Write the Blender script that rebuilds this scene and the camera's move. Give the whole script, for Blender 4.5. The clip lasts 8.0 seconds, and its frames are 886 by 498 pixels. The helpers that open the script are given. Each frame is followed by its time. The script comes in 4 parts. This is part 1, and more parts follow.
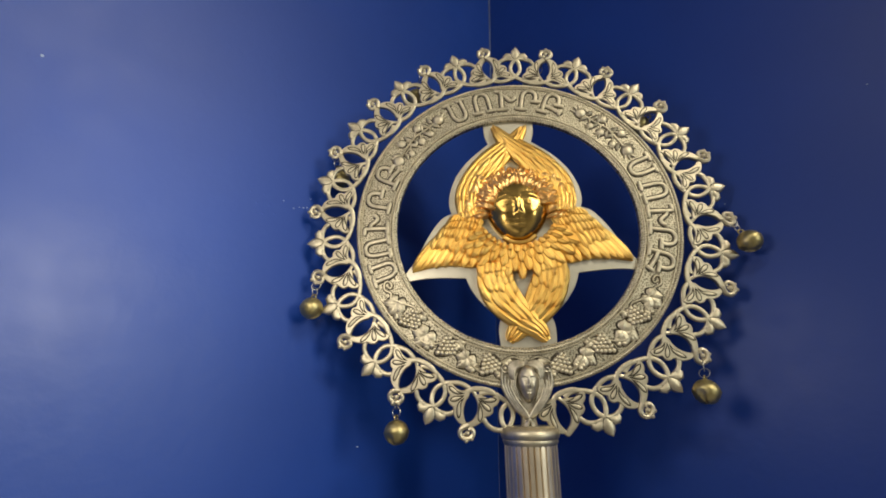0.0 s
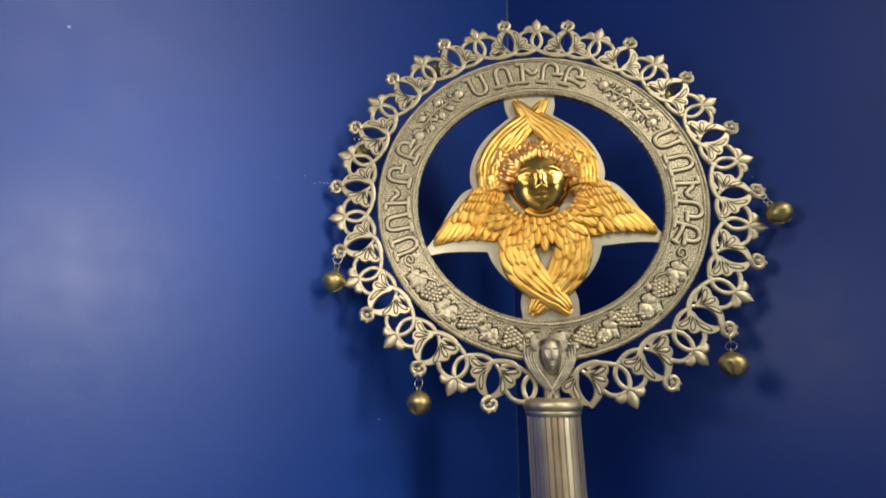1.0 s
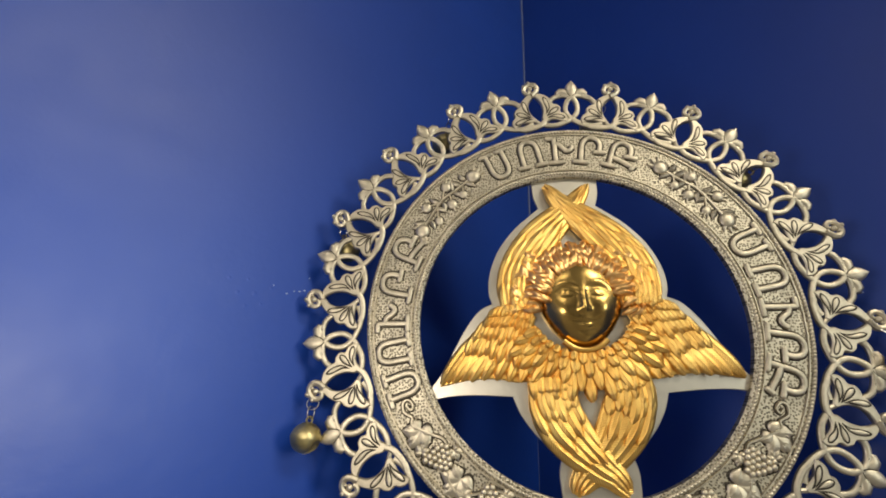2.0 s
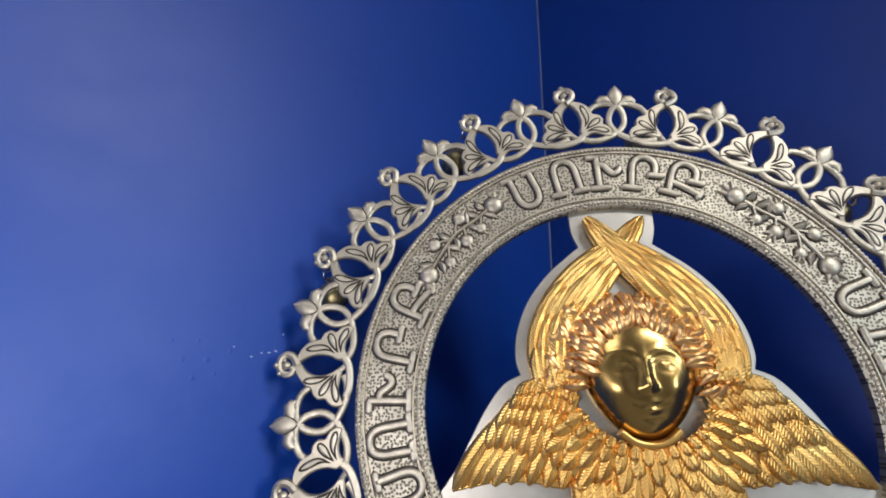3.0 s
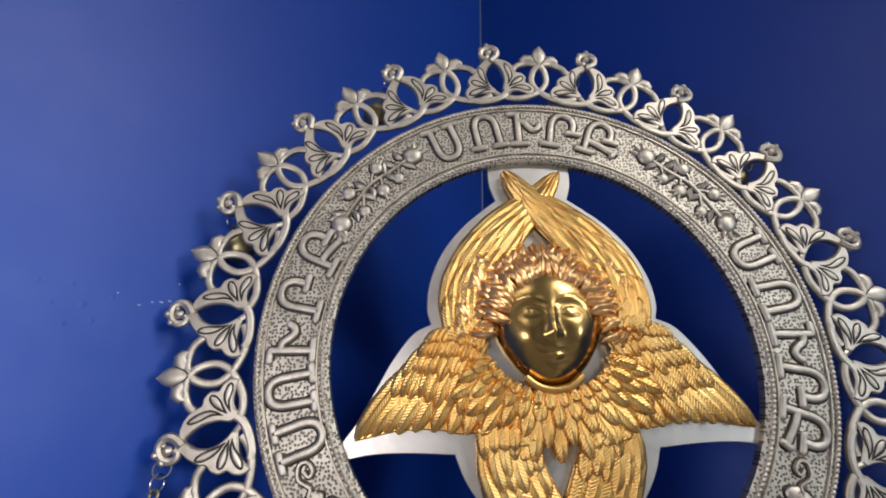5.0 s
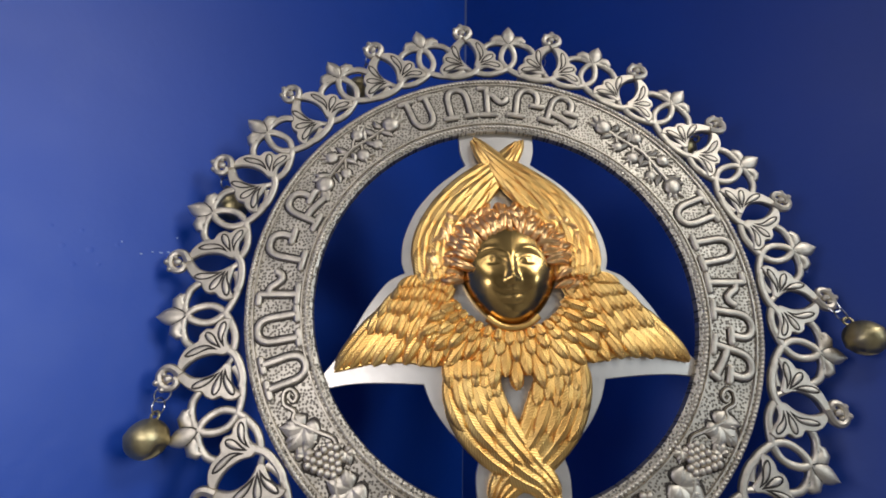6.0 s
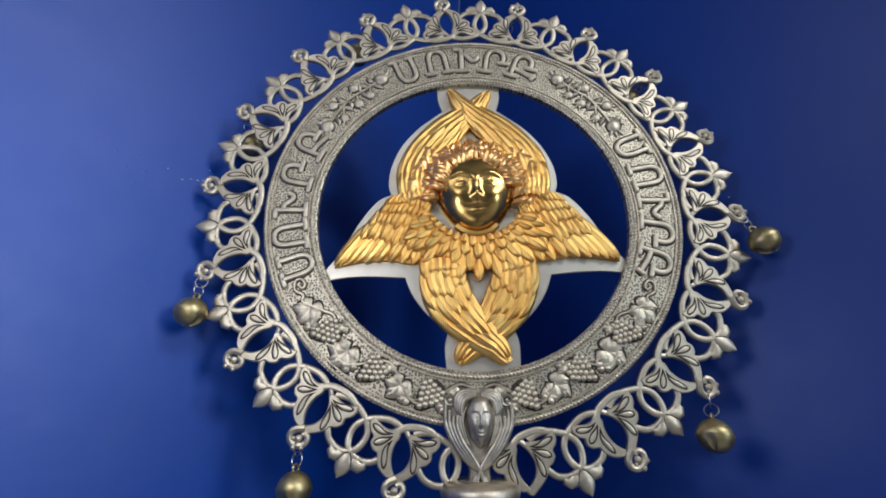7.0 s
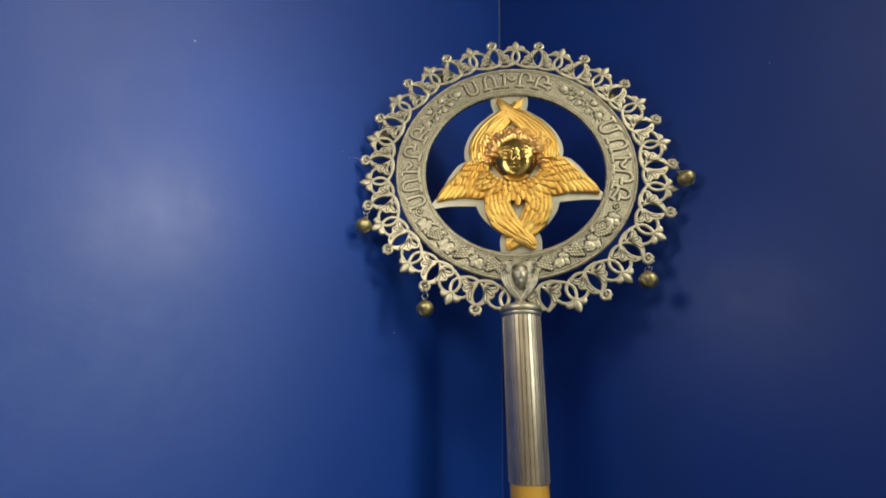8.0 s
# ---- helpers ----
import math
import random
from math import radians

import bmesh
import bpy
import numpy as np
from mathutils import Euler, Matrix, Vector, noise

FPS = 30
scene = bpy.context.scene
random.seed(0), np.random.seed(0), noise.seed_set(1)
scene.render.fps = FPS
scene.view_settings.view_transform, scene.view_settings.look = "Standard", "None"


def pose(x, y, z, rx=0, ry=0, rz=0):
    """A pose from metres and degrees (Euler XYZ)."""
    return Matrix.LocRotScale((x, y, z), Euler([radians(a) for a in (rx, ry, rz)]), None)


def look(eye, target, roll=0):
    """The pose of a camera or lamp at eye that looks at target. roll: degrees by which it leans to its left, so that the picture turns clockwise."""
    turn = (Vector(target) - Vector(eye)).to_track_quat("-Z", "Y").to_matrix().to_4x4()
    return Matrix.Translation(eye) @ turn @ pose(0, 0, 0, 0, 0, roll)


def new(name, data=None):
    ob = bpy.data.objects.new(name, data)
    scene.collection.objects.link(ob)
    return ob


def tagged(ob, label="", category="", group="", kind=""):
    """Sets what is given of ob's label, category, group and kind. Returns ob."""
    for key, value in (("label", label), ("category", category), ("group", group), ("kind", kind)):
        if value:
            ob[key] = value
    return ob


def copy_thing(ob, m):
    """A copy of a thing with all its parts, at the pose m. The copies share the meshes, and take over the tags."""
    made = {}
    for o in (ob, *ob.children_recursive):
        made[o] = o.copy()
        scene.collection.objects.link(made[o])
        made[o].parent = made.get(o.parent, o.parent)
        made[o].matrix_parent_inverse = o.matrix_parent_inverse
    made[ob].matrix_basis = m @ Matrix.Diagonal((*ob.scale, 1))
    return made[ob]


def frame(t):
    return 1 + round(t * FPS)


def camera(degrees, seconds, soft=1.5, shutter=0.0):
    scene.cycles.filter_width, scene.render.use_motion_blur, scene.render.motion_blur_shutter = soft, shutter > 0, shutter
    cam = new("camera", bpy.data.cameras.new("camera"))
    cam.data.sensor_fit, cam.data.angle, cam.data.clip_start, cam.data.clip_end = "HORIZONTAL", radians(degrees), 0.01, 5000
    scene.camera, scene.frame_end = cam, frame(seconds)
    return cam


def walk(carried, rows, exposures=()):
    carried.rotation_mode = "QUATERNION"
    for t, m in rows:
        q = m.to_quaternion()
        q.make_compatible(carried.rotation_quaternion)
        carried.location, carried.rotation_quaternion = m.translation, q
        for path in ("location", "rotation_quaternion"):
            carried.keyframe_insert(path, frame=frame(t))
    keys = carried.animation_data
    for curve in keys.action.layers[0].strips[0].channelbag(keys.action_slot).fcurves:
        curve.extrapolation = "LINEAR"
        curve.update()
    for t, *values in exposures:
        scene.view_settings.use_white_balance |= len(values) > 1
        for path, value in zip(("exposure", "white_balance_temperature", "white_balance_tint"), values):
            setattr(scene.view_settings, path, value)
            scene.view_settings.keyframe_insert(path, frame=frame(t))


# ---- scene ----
cam = camera(89.8, 8.0, soft=1.8)

# The fan's own frame: x to its right, y away from the viewer, z up the staff, the ring's centre 1.5 m over the floor.
HEIGHT = 1.5
FAN = pose(0, 0, HEIGHT, 2.8, -1.57, 0)

# Seconds, eye, target and roll in the fan's frame.
PATH = [
    (0, (-0.03592, -0.29756, -0.11605), (-0.1403, 1.6024, 0.4996), -0.60),
    (0.5, (-0.03020, -0.29764, -0.12807), (-0.1570, 1.6062, 0.4714), -0.50),
    (1, (-0.04284, -0.29349, -0.12677), (-0.2010, 1.6154, 0.4488), -0.18),
    (1.5, (-0.04651, -0.26994, -0.08450), (-0.2145, 1.6296, 0.5183), 0.06),
    (3, (-0.06000, -0.19193, -0.00913), (-0.2424, 1.6708, 0.6958), 0.85),
    (3.5, (-0.05072, -0.17598, -0.00203), (-0.1703, 1.6922, 0.7021), 0.56),
    (4, (-0.04561, -0.16625, -0.00901), (-0.0666, 1.7106, 0.6816), 0.02),
    (4.5, (-0.04780, -0.17194, -0.01662), (-0.0269, 1.7044, 0.6753), -0.08),
    (6, (-0.03552, -0.19249, -0.05011), (0.0330, 1.6894, 0.6235), -0.11),
    (6.5, (-0.03189, -0.20232, -0.06700), (0.0236, 1.6811, 0.6035), -0.03),
    (7, (-0.01879, -0.22389, -0.10536), (-0.0016, 1.6590, 0.5688), 0.08),
    (7.5, (-0.01304, -0.28447, -0.16713), (-0.0677, 1.6021, 0.4945), 0.25),
    (8, (-0.03396, -0.37958, -0.21879), (-0.1993, 1.4974, 0.4516), 0.65),
]
EXPOSURES = [
    (0.0, 0.08, 7000, 9),
    (1.6, 0.12, 7100, 11),
    (2.9, 0.04, 5600, 18),
    (4.5, -0.06, 5550, 23),
    (6.5, -0.1, 5500, 19),
    (7.1, -0.1, 5400, 16),
    (7.5, -0.08, 5450, 13),
    (8.0, 0.02, 6750, 3),
]
walk(cam, [(t, FAN @ look(eye, target, roll)) for t, eye, target, roll in PATH], EXPOSURES)

# ---- light ----
world = bpy.data.worlds.new("room_air")
world.use_nodes = True
world.node_tree.nodes["Background"].inputs[0].default_value = (0.55, 0.6, 0.7, 1)
world.node_tree.nodes["Background"].inputs[1].default_value = 0.05
scene.world = world


def lamp(name, kind, watts, colour, m, size=0.1, size_y=None):
    data = bpy.data.lights.new(name, kind)
    data.energy, data.color = watts, colour
    if kind == "AREA":
        data.shape, data.size, data.size_y = "RECTANGLE", size, size_y or size
    else:
        data.shadow_soft_size = size
    ob = new(name, data)
    ob.matrix_world = m
    return ob


LAMPS_AT = (1.15, -1.35, 2.66), (-0.75, -1.75, 2.66)
WINDOW_AT = Vector((2.34, -1.89, 1.8))
lamp("window_light", "AREA", 31.0, (0.87, 0.97, 0.94), look(WINDOW_AT, (0.0, 0.0, 1.5)), 0.84, 1.0)
# the second, weaker panel is added only to brighten the ring's left side
for at, watts in zip(LAMPS_AT, (21.0, 5.0)):
    lamp("unseen_panel_light", "AREA", watts, (1.0, 0.95, 0.8), pose(*at), 0.9, 0.5)
# the little torch of the hand-held telephone, fixed and shifted left to brighten that side
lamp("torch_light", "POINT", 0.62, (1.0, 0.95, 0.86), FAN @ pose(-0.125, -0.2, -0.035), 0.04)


# ---- materials ----
def material(name, base, rough, metal=0.0, vary=0.12, scale=60.0, bump=0.0, bump_scale=400.0, second=None, rough_vary=0.1, coat=0.0):
    m = bpy.data.materials.new(name)
    m.use_nodes = True
    nt = m.node_tree
    b = nt.nodes["Principled BSDF"]
    co = nt.nodes.new("ShaderNodeTexCoord")
    big = nt.nodes.new("ShaderNodeTexNoise")
    big.inputs["Scale"].default_value, big.inputs["Detail"].default_value = scale, 5
    nt.links.new(co.outputs["Object"], big.inputs["Vector"])
    fine = nt.nodes.new("ShaderNodeTexNoise")
    fine.inputs["Scale"].default_value, fine.inputs["Detail"].default_value = bump_scale, 3
    nt.links.new(co.outputs["Object"], fine.inputs["Vector"])
    ramp = nt.nodes.new("ShaderNodeMapRange")
    ramp.inputs[1].default_value, ramp.inputs[2].default_value = 0.3, 0.7
    nt.links.new(big.outputs[0], ramp.inputs[0])
    mix = nt.nodes.new("ShaderNodeMix")
    mix.data_type = "RGBA"
    mix.inputs[6].default_value = (*[c * (1 - vary) for c in base], 1)
    mix.inputs[7].default_value = (*(second or [min(1, c * (1 + vary)) for c in base]), 1)
    nt.links.new(ramp.outputs[0], mix.inputs[0])
    nt.links.new(mix.outputs[2], b.inputs["Base Color"])
    rr = nt.nodes.new("ShaderNodeMapRange")
    rr.inputs[3].default_value, rr.inputs[4].default_value = max(0.03, rough - rough_vary), rough + rough_vary
    nt.links.new(fine.outputs[0], rr.inputs[0])
    nt.links.new(rr.outputs[0], b.inputs["Roughness"])
    b.inputs["Metallic"].default_value = metal
    b.inputs["Coat Weight"].default_value = coat
    if bump:
        bn = nt.nodes.new("ShaderNodeBump")
        bn.inputs["Strength"].default_value, bn.inputs["Distance"].default_value = bump, 0.0004
        nt.links.new(fine.outputs[0], bn.inputs["Height"])
        nt.links.new(bn.outputs[0], b.inputs["Normal"])
    return m


SILVER = material("antique_silver", (0.57, 0.505, 0.375), 0.48, 1.0, 0.22, 150, 0.2, 900)
# tarnish; on the fleurs it also stands in for shade in the gaps
OXIDE_AND_SHADE = material("oxidised_silver_and_gap_shade", (0.065, 0.055, 0.042), 0.55, 0.9, 0.35, 500, 0.5, 2200)
PLATE = material("brushed_silver", (0.64, 0.595, 0.49), 0.42, 1.0, 0.07, 80, 0.06, 500)
PEWTER = material("dull_cast_silver", (0.5, 0.45, 0.355), 0.45, 1.0, 0.3, 260, 0.25, 1200)
FACE = material("polished_gilding", (0.47, 0.3, 0.09), 0.22, 1.0, 0.12, 90, 0.03, 500, rough_vary=0.06)
HAIR = material("copper_toned_gilding", (1.0, 0.58, 0.21), 0.34, 1.0, 0.16, 200, 0.1, 1500, second=(1.0, 0.64, 0.25))
BRASS = material("aged_brass", (0.46, 0.38, 0.18), 0.43, 1.0, 0.22, 150, 0.12, 900)
STEEL = material("bright_wire", (0.4, 0.4, 0.38), 0.3, 1.0)
TUBE = material("polished_silver_tube", (0.76, 0.65, 0.5), 0.42, 1.0, 0.1, 60, 0.1, 700)
WOOD = material("varnished_yellow_wood", (0.62, 0.33, 0.045), 0.32, 0.0, 0.2, 30, 0.1, 300, coat=0.4)
CHIP = material("bare_chip", (0.3, 0.37, 0.55), 0.6)
CAULK = material("corner_joint", (0.09, 0.12, 0.24), 0.5, bump=0.3, bump_scale=300)
WHITE = material("pale_grey_paint", (0.5, 0.49, 0.47), 0.7, 0.0, 0.05, 4, 0.2, 250)
STONE = material("grey_floor_stone", (0.3, 0.28, 0.26), 0.45, 0.0, 0.2, 6, 0.2, 120)
LAMP_RIM = material("white_enamel", (0.75, 0.75, 0.74), 0.4)


def gilded():
    """Gilding on the feathers: fine barbs that run off the quill, from the blade's own map (millimetres across and along)."""
    m = material("gilded_feathers", (0.98, 0.545, 0.125), 0.34, 1.0, 0.15, 70, 0.03, 700, second=(1.0, 0.67, 0.2))
    nt = m.node_tree
    b = nt.nodes["Principled BSDF"]
    uv = nt.nodes.new("ShaderNodeUVMap")
    sep = nt.nodes.new("ShaderNodeSeparateXYZ")
    nt.links.new(uv.outputs[0], sep.inputs[0])

    def calc(op, a, c):
        n = nt.nodes.new("ShaderNodeMath")
        n.operation = op
        for i, v in enumerate((a, c)):
            if isinstance(v, float):
                n.inputs[i].default_value = v
            elif v is not None:
                nt.links.new(v, n.inputs[i])
        return n.outputs[0]

    across = calc("ABSOLUTE", sep.outputs[0], None)
    lines = calc("SINE", calc("MULTIPLY", calc("SUBTRACT", sep.outputs[1], across), 4.6), None)
    bn = nt.nodes.new("ShaderNodeBump")
    bn.inputs["Strength"].default_value, bn.inputs["Distance"].default_value = 1.0, 0.00006
    nt.links.new(lines, bn.inputs["Height"])
    old = b.inputs["Normal"].links[0].from_node
    nt.links.new(old.outputs[0], bn.inputs["Normal"])
    nt.links.new(bn.outputs[0], b.inputs["Normal"])
    return m


def stippled():
    """Silver ground with small punched dimples, darkened by tarnish inside them."""
    m = material("punched_silver_ground", (0.57, 0.51, 0.38), 0.5, 1.0, 0.2, 90, 0.1, 1200)
    nt = m.node_tree
    b = nt.nodes["Principled BSDF"]
    co = nt.nodes.new("ShaderNodeTexCoord")
    cell = nt.nodes.new("ShaderNodeTexVoronoi")
    cell.inputs["Scale"].default_value, cell.inputs["Randomness"].default_value = 690, 0.75
    cell.voronoi_dimensions = "2D"
    sep, com = nt.nodes.new("ShaderNodeSeparateXYZ"), nt.nodes.new("ShaderNodeCombineXYZ")
    nt.links.new(co.outputs["Object"], sep.inputs[0])
    nt.links.new(sep.outputs[0], com.inputs[0])
    nt.links.new(sep.outputs[2], com.inputs[1])
    nt.links.new(com.outputs[0], cell.inputs["Vector"])
    dot = nt.nodes.new("ShaderNodeMapRange")
    dot.interpolation_type = "SMOOTHSTEP"
    dot.inputs[1].default_value, dot.inputs[2].default_value = 0.2, 0.4
    nt.links.new(cell.outputs["Distance"], dot.inputs[0])
    mix = nt.nodes.new("ShaderNodeMix")
    mix.data_type = "RGBA"
    mix.inputs[6].default_value = (0.24, 0.21, 0.15, 1)
    nt.links.new(b.inputs["Base Color"].links[0].from_socket, mix.inputs[7])
    nt.links.new(dot.outputs[0], mix.inputs[0])
    nt.links.new(mix.outputs[2], b.inputs["Base Color"])
    bn = nt.nodes.new("ShaderNodeBump")
    bn.inputs["Strength"].default_value, bn.inputs["Distance"].default_value = 0.8, 0.0004
    nt.links.new(dot.outputs[0], bn.inputs["Height"])
    nt.links.new(bn.outputs[0], b.inputs["Normal"])
    return m


def blue_paint():
    """Satin blue wall paint with roller texture and faint scuffs."""
    m = material("satin_blue_paint", (0.0006, 0.037, 0.265), 0.47, 0.0, 0.1, 5, 0.0, 60, rough_vary=0.05)
    nt = m.node_tree
    b = nt.nodes["Principled BSDF"]
    b.inputs["Specular IOR Level"].default_value = 0.52
    co = nt.nodes.new("ShaderNodeTexCoord")
    peel = nt.nodes.new("ShaderNodeTexNoise")
    peel.inputs["Scale"].default_value, peel.inputs["Detail"].default_value = 160, 4
    nt.links.new(co.outputs["Object"], peel.inputs["Vector"])
    bn = nt.nodes.new("ShaderNodeBump")
    bn.inputs["Strength"].default_value, bn.inputs["Distance"].default_value = 0.2, 0.0006
    nt.links.new(peel.outputs[0], bn.inputs["Height"])
    nt.links.new(bn.outputs[0], b.inputs["Normal"])
    return m


GOLD, GROUND, BLUE = gilded(), stippled(), blue_paint()


def glow(name, colour, power):
    m = bpy.data.materials.new(name)
    m.use_nodes = True
    b = m.node_tree.nodes["Principled BSDF"]
    b.inputs["Base Color"].default_value = (0.8, 0.8, 0.78, 1)
    b.inputs["Emission Color"].default_value = (*colour, 1)
    b.inputs["Emission Strength"].default_value = power
    return m


GLASS = material("clear_glass", (0.95, 0.97, 0.97), 0.03, 0.0, 0.01, 5, rough_vary=0.0)
GLASS.node_tree.nodes["Principled BSDF"].inputs["Transmission Weight"].default_value = 1.0


DIFFUSER = glow("lit_diffuser", (1.0, 0.93, 0.82), 4.0)


# ---- mesh tools ----
class Geo:
    """Gathers points, faces and a map for one mesh. Millimetres in the fan's plane: x, z and the relief y (minus: towards the viewer)."""

    def __init__(self):
        self.v, self.f, self.uv, self.slot, self.now = [], [], [], [], 0

    def grid(self, rows, closed_u=False, closed_v=False, uv=None):
        """Faces over a net of points: rows of equal length."""
        o, n, m = len(self.v), len(rows), len(rows[0])
        for i, row in enumerate(rows):
            for j, p in enumerate(row):
                self.v.append(p)
                self.uv.append(uv[i][j] if uv else (0.0, 0.0))
        for i in range(n if closed_v else n - 1):
            for j in range(m if closed_u else m - 1):
                a, b = o + i * m, o + (i + 1) % n * m
                self.f.append((a + j, a + (j + 1) % m, b + (j + 1) % m, b + j))
                self.slot.append(self.now)

    def face(self, pts):
        o = len(self.v)
        self.v.extend(pts)
        self.uv.extend([(0.0, 0.0)] * len(pts))
        self.f.append(tuple(range(o, o + len(pts))))
        self.slot.append(self.now)

    def sweep(self, pts, w, h, y=0.0, closed=False, ends=None, seg=8):
        """A rod of half width w and half height h along pts (x, z) or (x, z, y), its axis at relief y; ends: its half widths along the way."""
        n, rows = len(pts), []
        for i, p in enumerate(pts):
            a = pts[(i - 1) % n] if closed or i else p
            b = pts[(i + 1) % n] if closed or i < n - 1 else p
            dx, dz = b[0] - a[0], b[1] - a[1]
            d = math.hypot(dx, dz) or 1.0
            k = ends(i / (n - 1)) if ends else 1.0
            py = y + (p[2] if len(p) > 2 else 0.0)
            row = []
            for s in range(seg):
                c, q = math.cos(2 * math.pi * s / seg), math.sin(2 * math.pi * s / seg)
                if seg > 8:
                    c, q = math.copysign(abs(c) ** 0.75, c), math.copysign(abs(q) ** 0.7, q)
                row.append((p[0] - dz / d * w * k * c, py - h * k * q, p[1] + dx / d * w * k * c))
            rows.append(row)
        self.grid(rows, True, closed)
        if not closed:
            self.face(list(reversed(rows[0]))), self.face(rows[-1])

    def blade(self, pts, width, height, y=0.0, shape="leaf", thick=0.5):
        """A leaf, petal or feather along pts (x, z); width(s) and height(s) from 0 to 1 along it."""
        prof = {"leaf": ((-1, 0), (-0.8, 0.55), (-0.4, 0.9), (0, 1), (0.4, 0.9), (0.8, 0.55), (1, 0)),
                "quill": ((-1, -0.25), (-0.88, 0.42), (-0.5, 0.84), (-0.14, 0.86), (0, 1.06), (0.14, 0.86), (0.5, 0.84), (0.88, 0.42), (1, -0.25)),
                "flat": ((-1, 0), (-0.94, 0.7), (-0.82, 1), (0, 1.05), (0.82, 1), (0.94, 0.7), (1, 0)),
                "dish": ((-1, 0), (-0.85, 1), (-0.55, 0.8), (0, 0.35), (0.55, 0.8), (0.85, 1), (1, 0))}[shape]
        n, rows, maps, run = len(pts), [], [], 0.0
        for i, p in enumerate(pts):
            a, b = pts[max(i - 1, 0)], pts[min(i + 1, n - 1)]
            dx, dz = b[0] - a[0], b[1] - a[1]
            d = math.hypot(dx, dz) or 1.0
            if i:
                run += math.hypot(p[0] - pts[i - 1][0], p[1] - pts[i - 1][1])
            s = i / (n - 1)
            w, h = width(s), height(s)
            lie = y(s) if callable(y) else y
            row = [(p[0] + dz / d * w * t, lie - h * e, p[1] - dx / d * w * t) for t, e in prof]
            row = [(row[0][0], lie + thick, row[0][2])] + row + [(row[-1][0], lie + thick, row[-1][2])]
            rows.append(row)
            maps.append([(-w, run)] + [(w * t, run) for t, e in prof] + [(w, run)])
        self.grid(rows, uv=maps)

    def slab(self, outline, front, back, bevel=0.4):
        """A plate with a rounded front edge; outline counter-clockwise in (x, z)."""
        n = len(outline)
        inner = []
        for i, p in enumerate(outline):
            a, b = outline[i - 1], outline[(i + 1) % n]
            dx, dz = b[0] - a[0], b[1] - a[1]
            d = math.hypot(dx, dz) or 1.0
            inner.append((p[0] - dz / d * bevel, p[1] + dx / d * bevel))
        rows = [[(x, back, z) for x, z in outline], [(x, front + bevel, z) for x, z in outline], [(x, front, z) for x, z in inner]]
        self.grid(rows, True)
        self.face([(x, front, z) for x, z in inner])
        self.face([(x, back, z) for x, z in reversed(outline)])

    def ball(self, c, r, ry=None, seg=10, rings=6):
        ry = ry or r
        rows = []
        for i in range(rings + 1):
            a = math.pi * i / rings
            rows.append([(c[0] + r * math.sin(a) * math.cos(2 * math.pi * j / seg), c[1] + ry * math.sin(a) * math.sin(2 * math.pi * j / seg), c[2] + r * math.cos(a)) for j in range(seg)])
        self.grid(rows, True)

    def lathe(self, prof, seg=48, flutes=0, depth=0.0, at=(0, 0)):
        """Turned about the z axis: (radius, height) from top to bottom."""
        rows = []
        for r, z in prof:
            row = []
            for j in range(seg):
                a = 2 * math.pi * j / seg
                k = r - depth * (abs(math.sin(a * flutes / 2)) ** 0.6 < 0.45) if flutes else r
                row.append((at[0] + k * math.cos(a), at[1] + k * math.sin(a), z))
            rows.append(row)
        self.grid(rows, True)

    def mirrored(self):
        g = Geo()
        g.v = [(-x, y, z) for x, y, z in self.v]
        g.f = [tuple(reversed(f)) for f in self.f]
        g.uv, g.slot = list(self.uv), list(self.slot)
        return g

    def moved(self, dx=0.0, dz=0.0, turn=0.0, size=1.0):
        """Turned by degrees clockwise in the plane, then moved."""
        c, s = math.cos(radians(turn)) * size, math.sin(radians(turn)) * size
        self.v = [(x * c + z * s + dx, y, -x * s + z * c + dz) for x, y, z in self.v]
        return self

    def add(self, g):
        o = len(self.v)
        self.v += g.v
        self.uv += g.uv
        self.f += [tuple(i + o for i in f) for f in g.f]
        self.slot += [self.now] * len(g.f)
        return self

    def mesh(self, name, *mats, sharp=50, scale=0.001):
        me = bpy.data.meshes.new(name)
        me.from_pydata([(x * scale, y * scale, z * scale) for x, y, z in self.v], [], self.f)
        layer = me.uv_layers.new(name="UVMap")
        idx = np.zeros(len(me.loops), dtype=np.int32)
        me.loops.foreach_get("vertex_index", idx)
        layer.data.foreach_set("uv", np.array(self.uv, dtype=np.float32)[idx].ravel())
        for m in mats:
            me.materials.append(m)
        if len(mats) > 1:
            me.polygons.foreach_set("material_index", np.array(self.slot, dtype=np.int32))
        b = bmesh.new()
        b.from_mesh(me)
        bmesh.ops.recalc_face_normals(b, faces=b.faces)
        b.to_mesh(me)
        b.free()
        me.polygons.foreach_set("use_smooth", [True] * len(me.polygons))
        me.set_sharp_from_angle(angle=radians(sharp))
        return me


def spline(pts, n=8, closed=False):
    """Catmull-Rom curve through pts (any length of tuple)."""
    m, out = len(pts), []
    for i in range(m if closed else m - 1):
        p = [pts[(i + k) % m] if closed else pts[min(max(i + k, 0), m - 1)] for k in (-1, 0, 1, 2)]
        for j in range(n):
            t = j / n
            out.append(tuple(0.5 * (2 * b + (c - a) * t + (2 * a - 5 * b + 4 * c - d) * t * t + (3 * b - a - 3 * c + d) * t ** 3) for a, b, c, d in zip(*p)))
    if not closed:
        out.append(tuple(pts[-1]))
    return out


def arc(r, a0, a1, n=12, cx=0.0, cz=0.0):
    return [(cx + r * math.cos(radians(a0 + (a1 - a0) * i / (n - 1))), cz + r * math.sin(radians(a0 + (a1 - a0) * i / (n - 1)))) for i in range(n)]


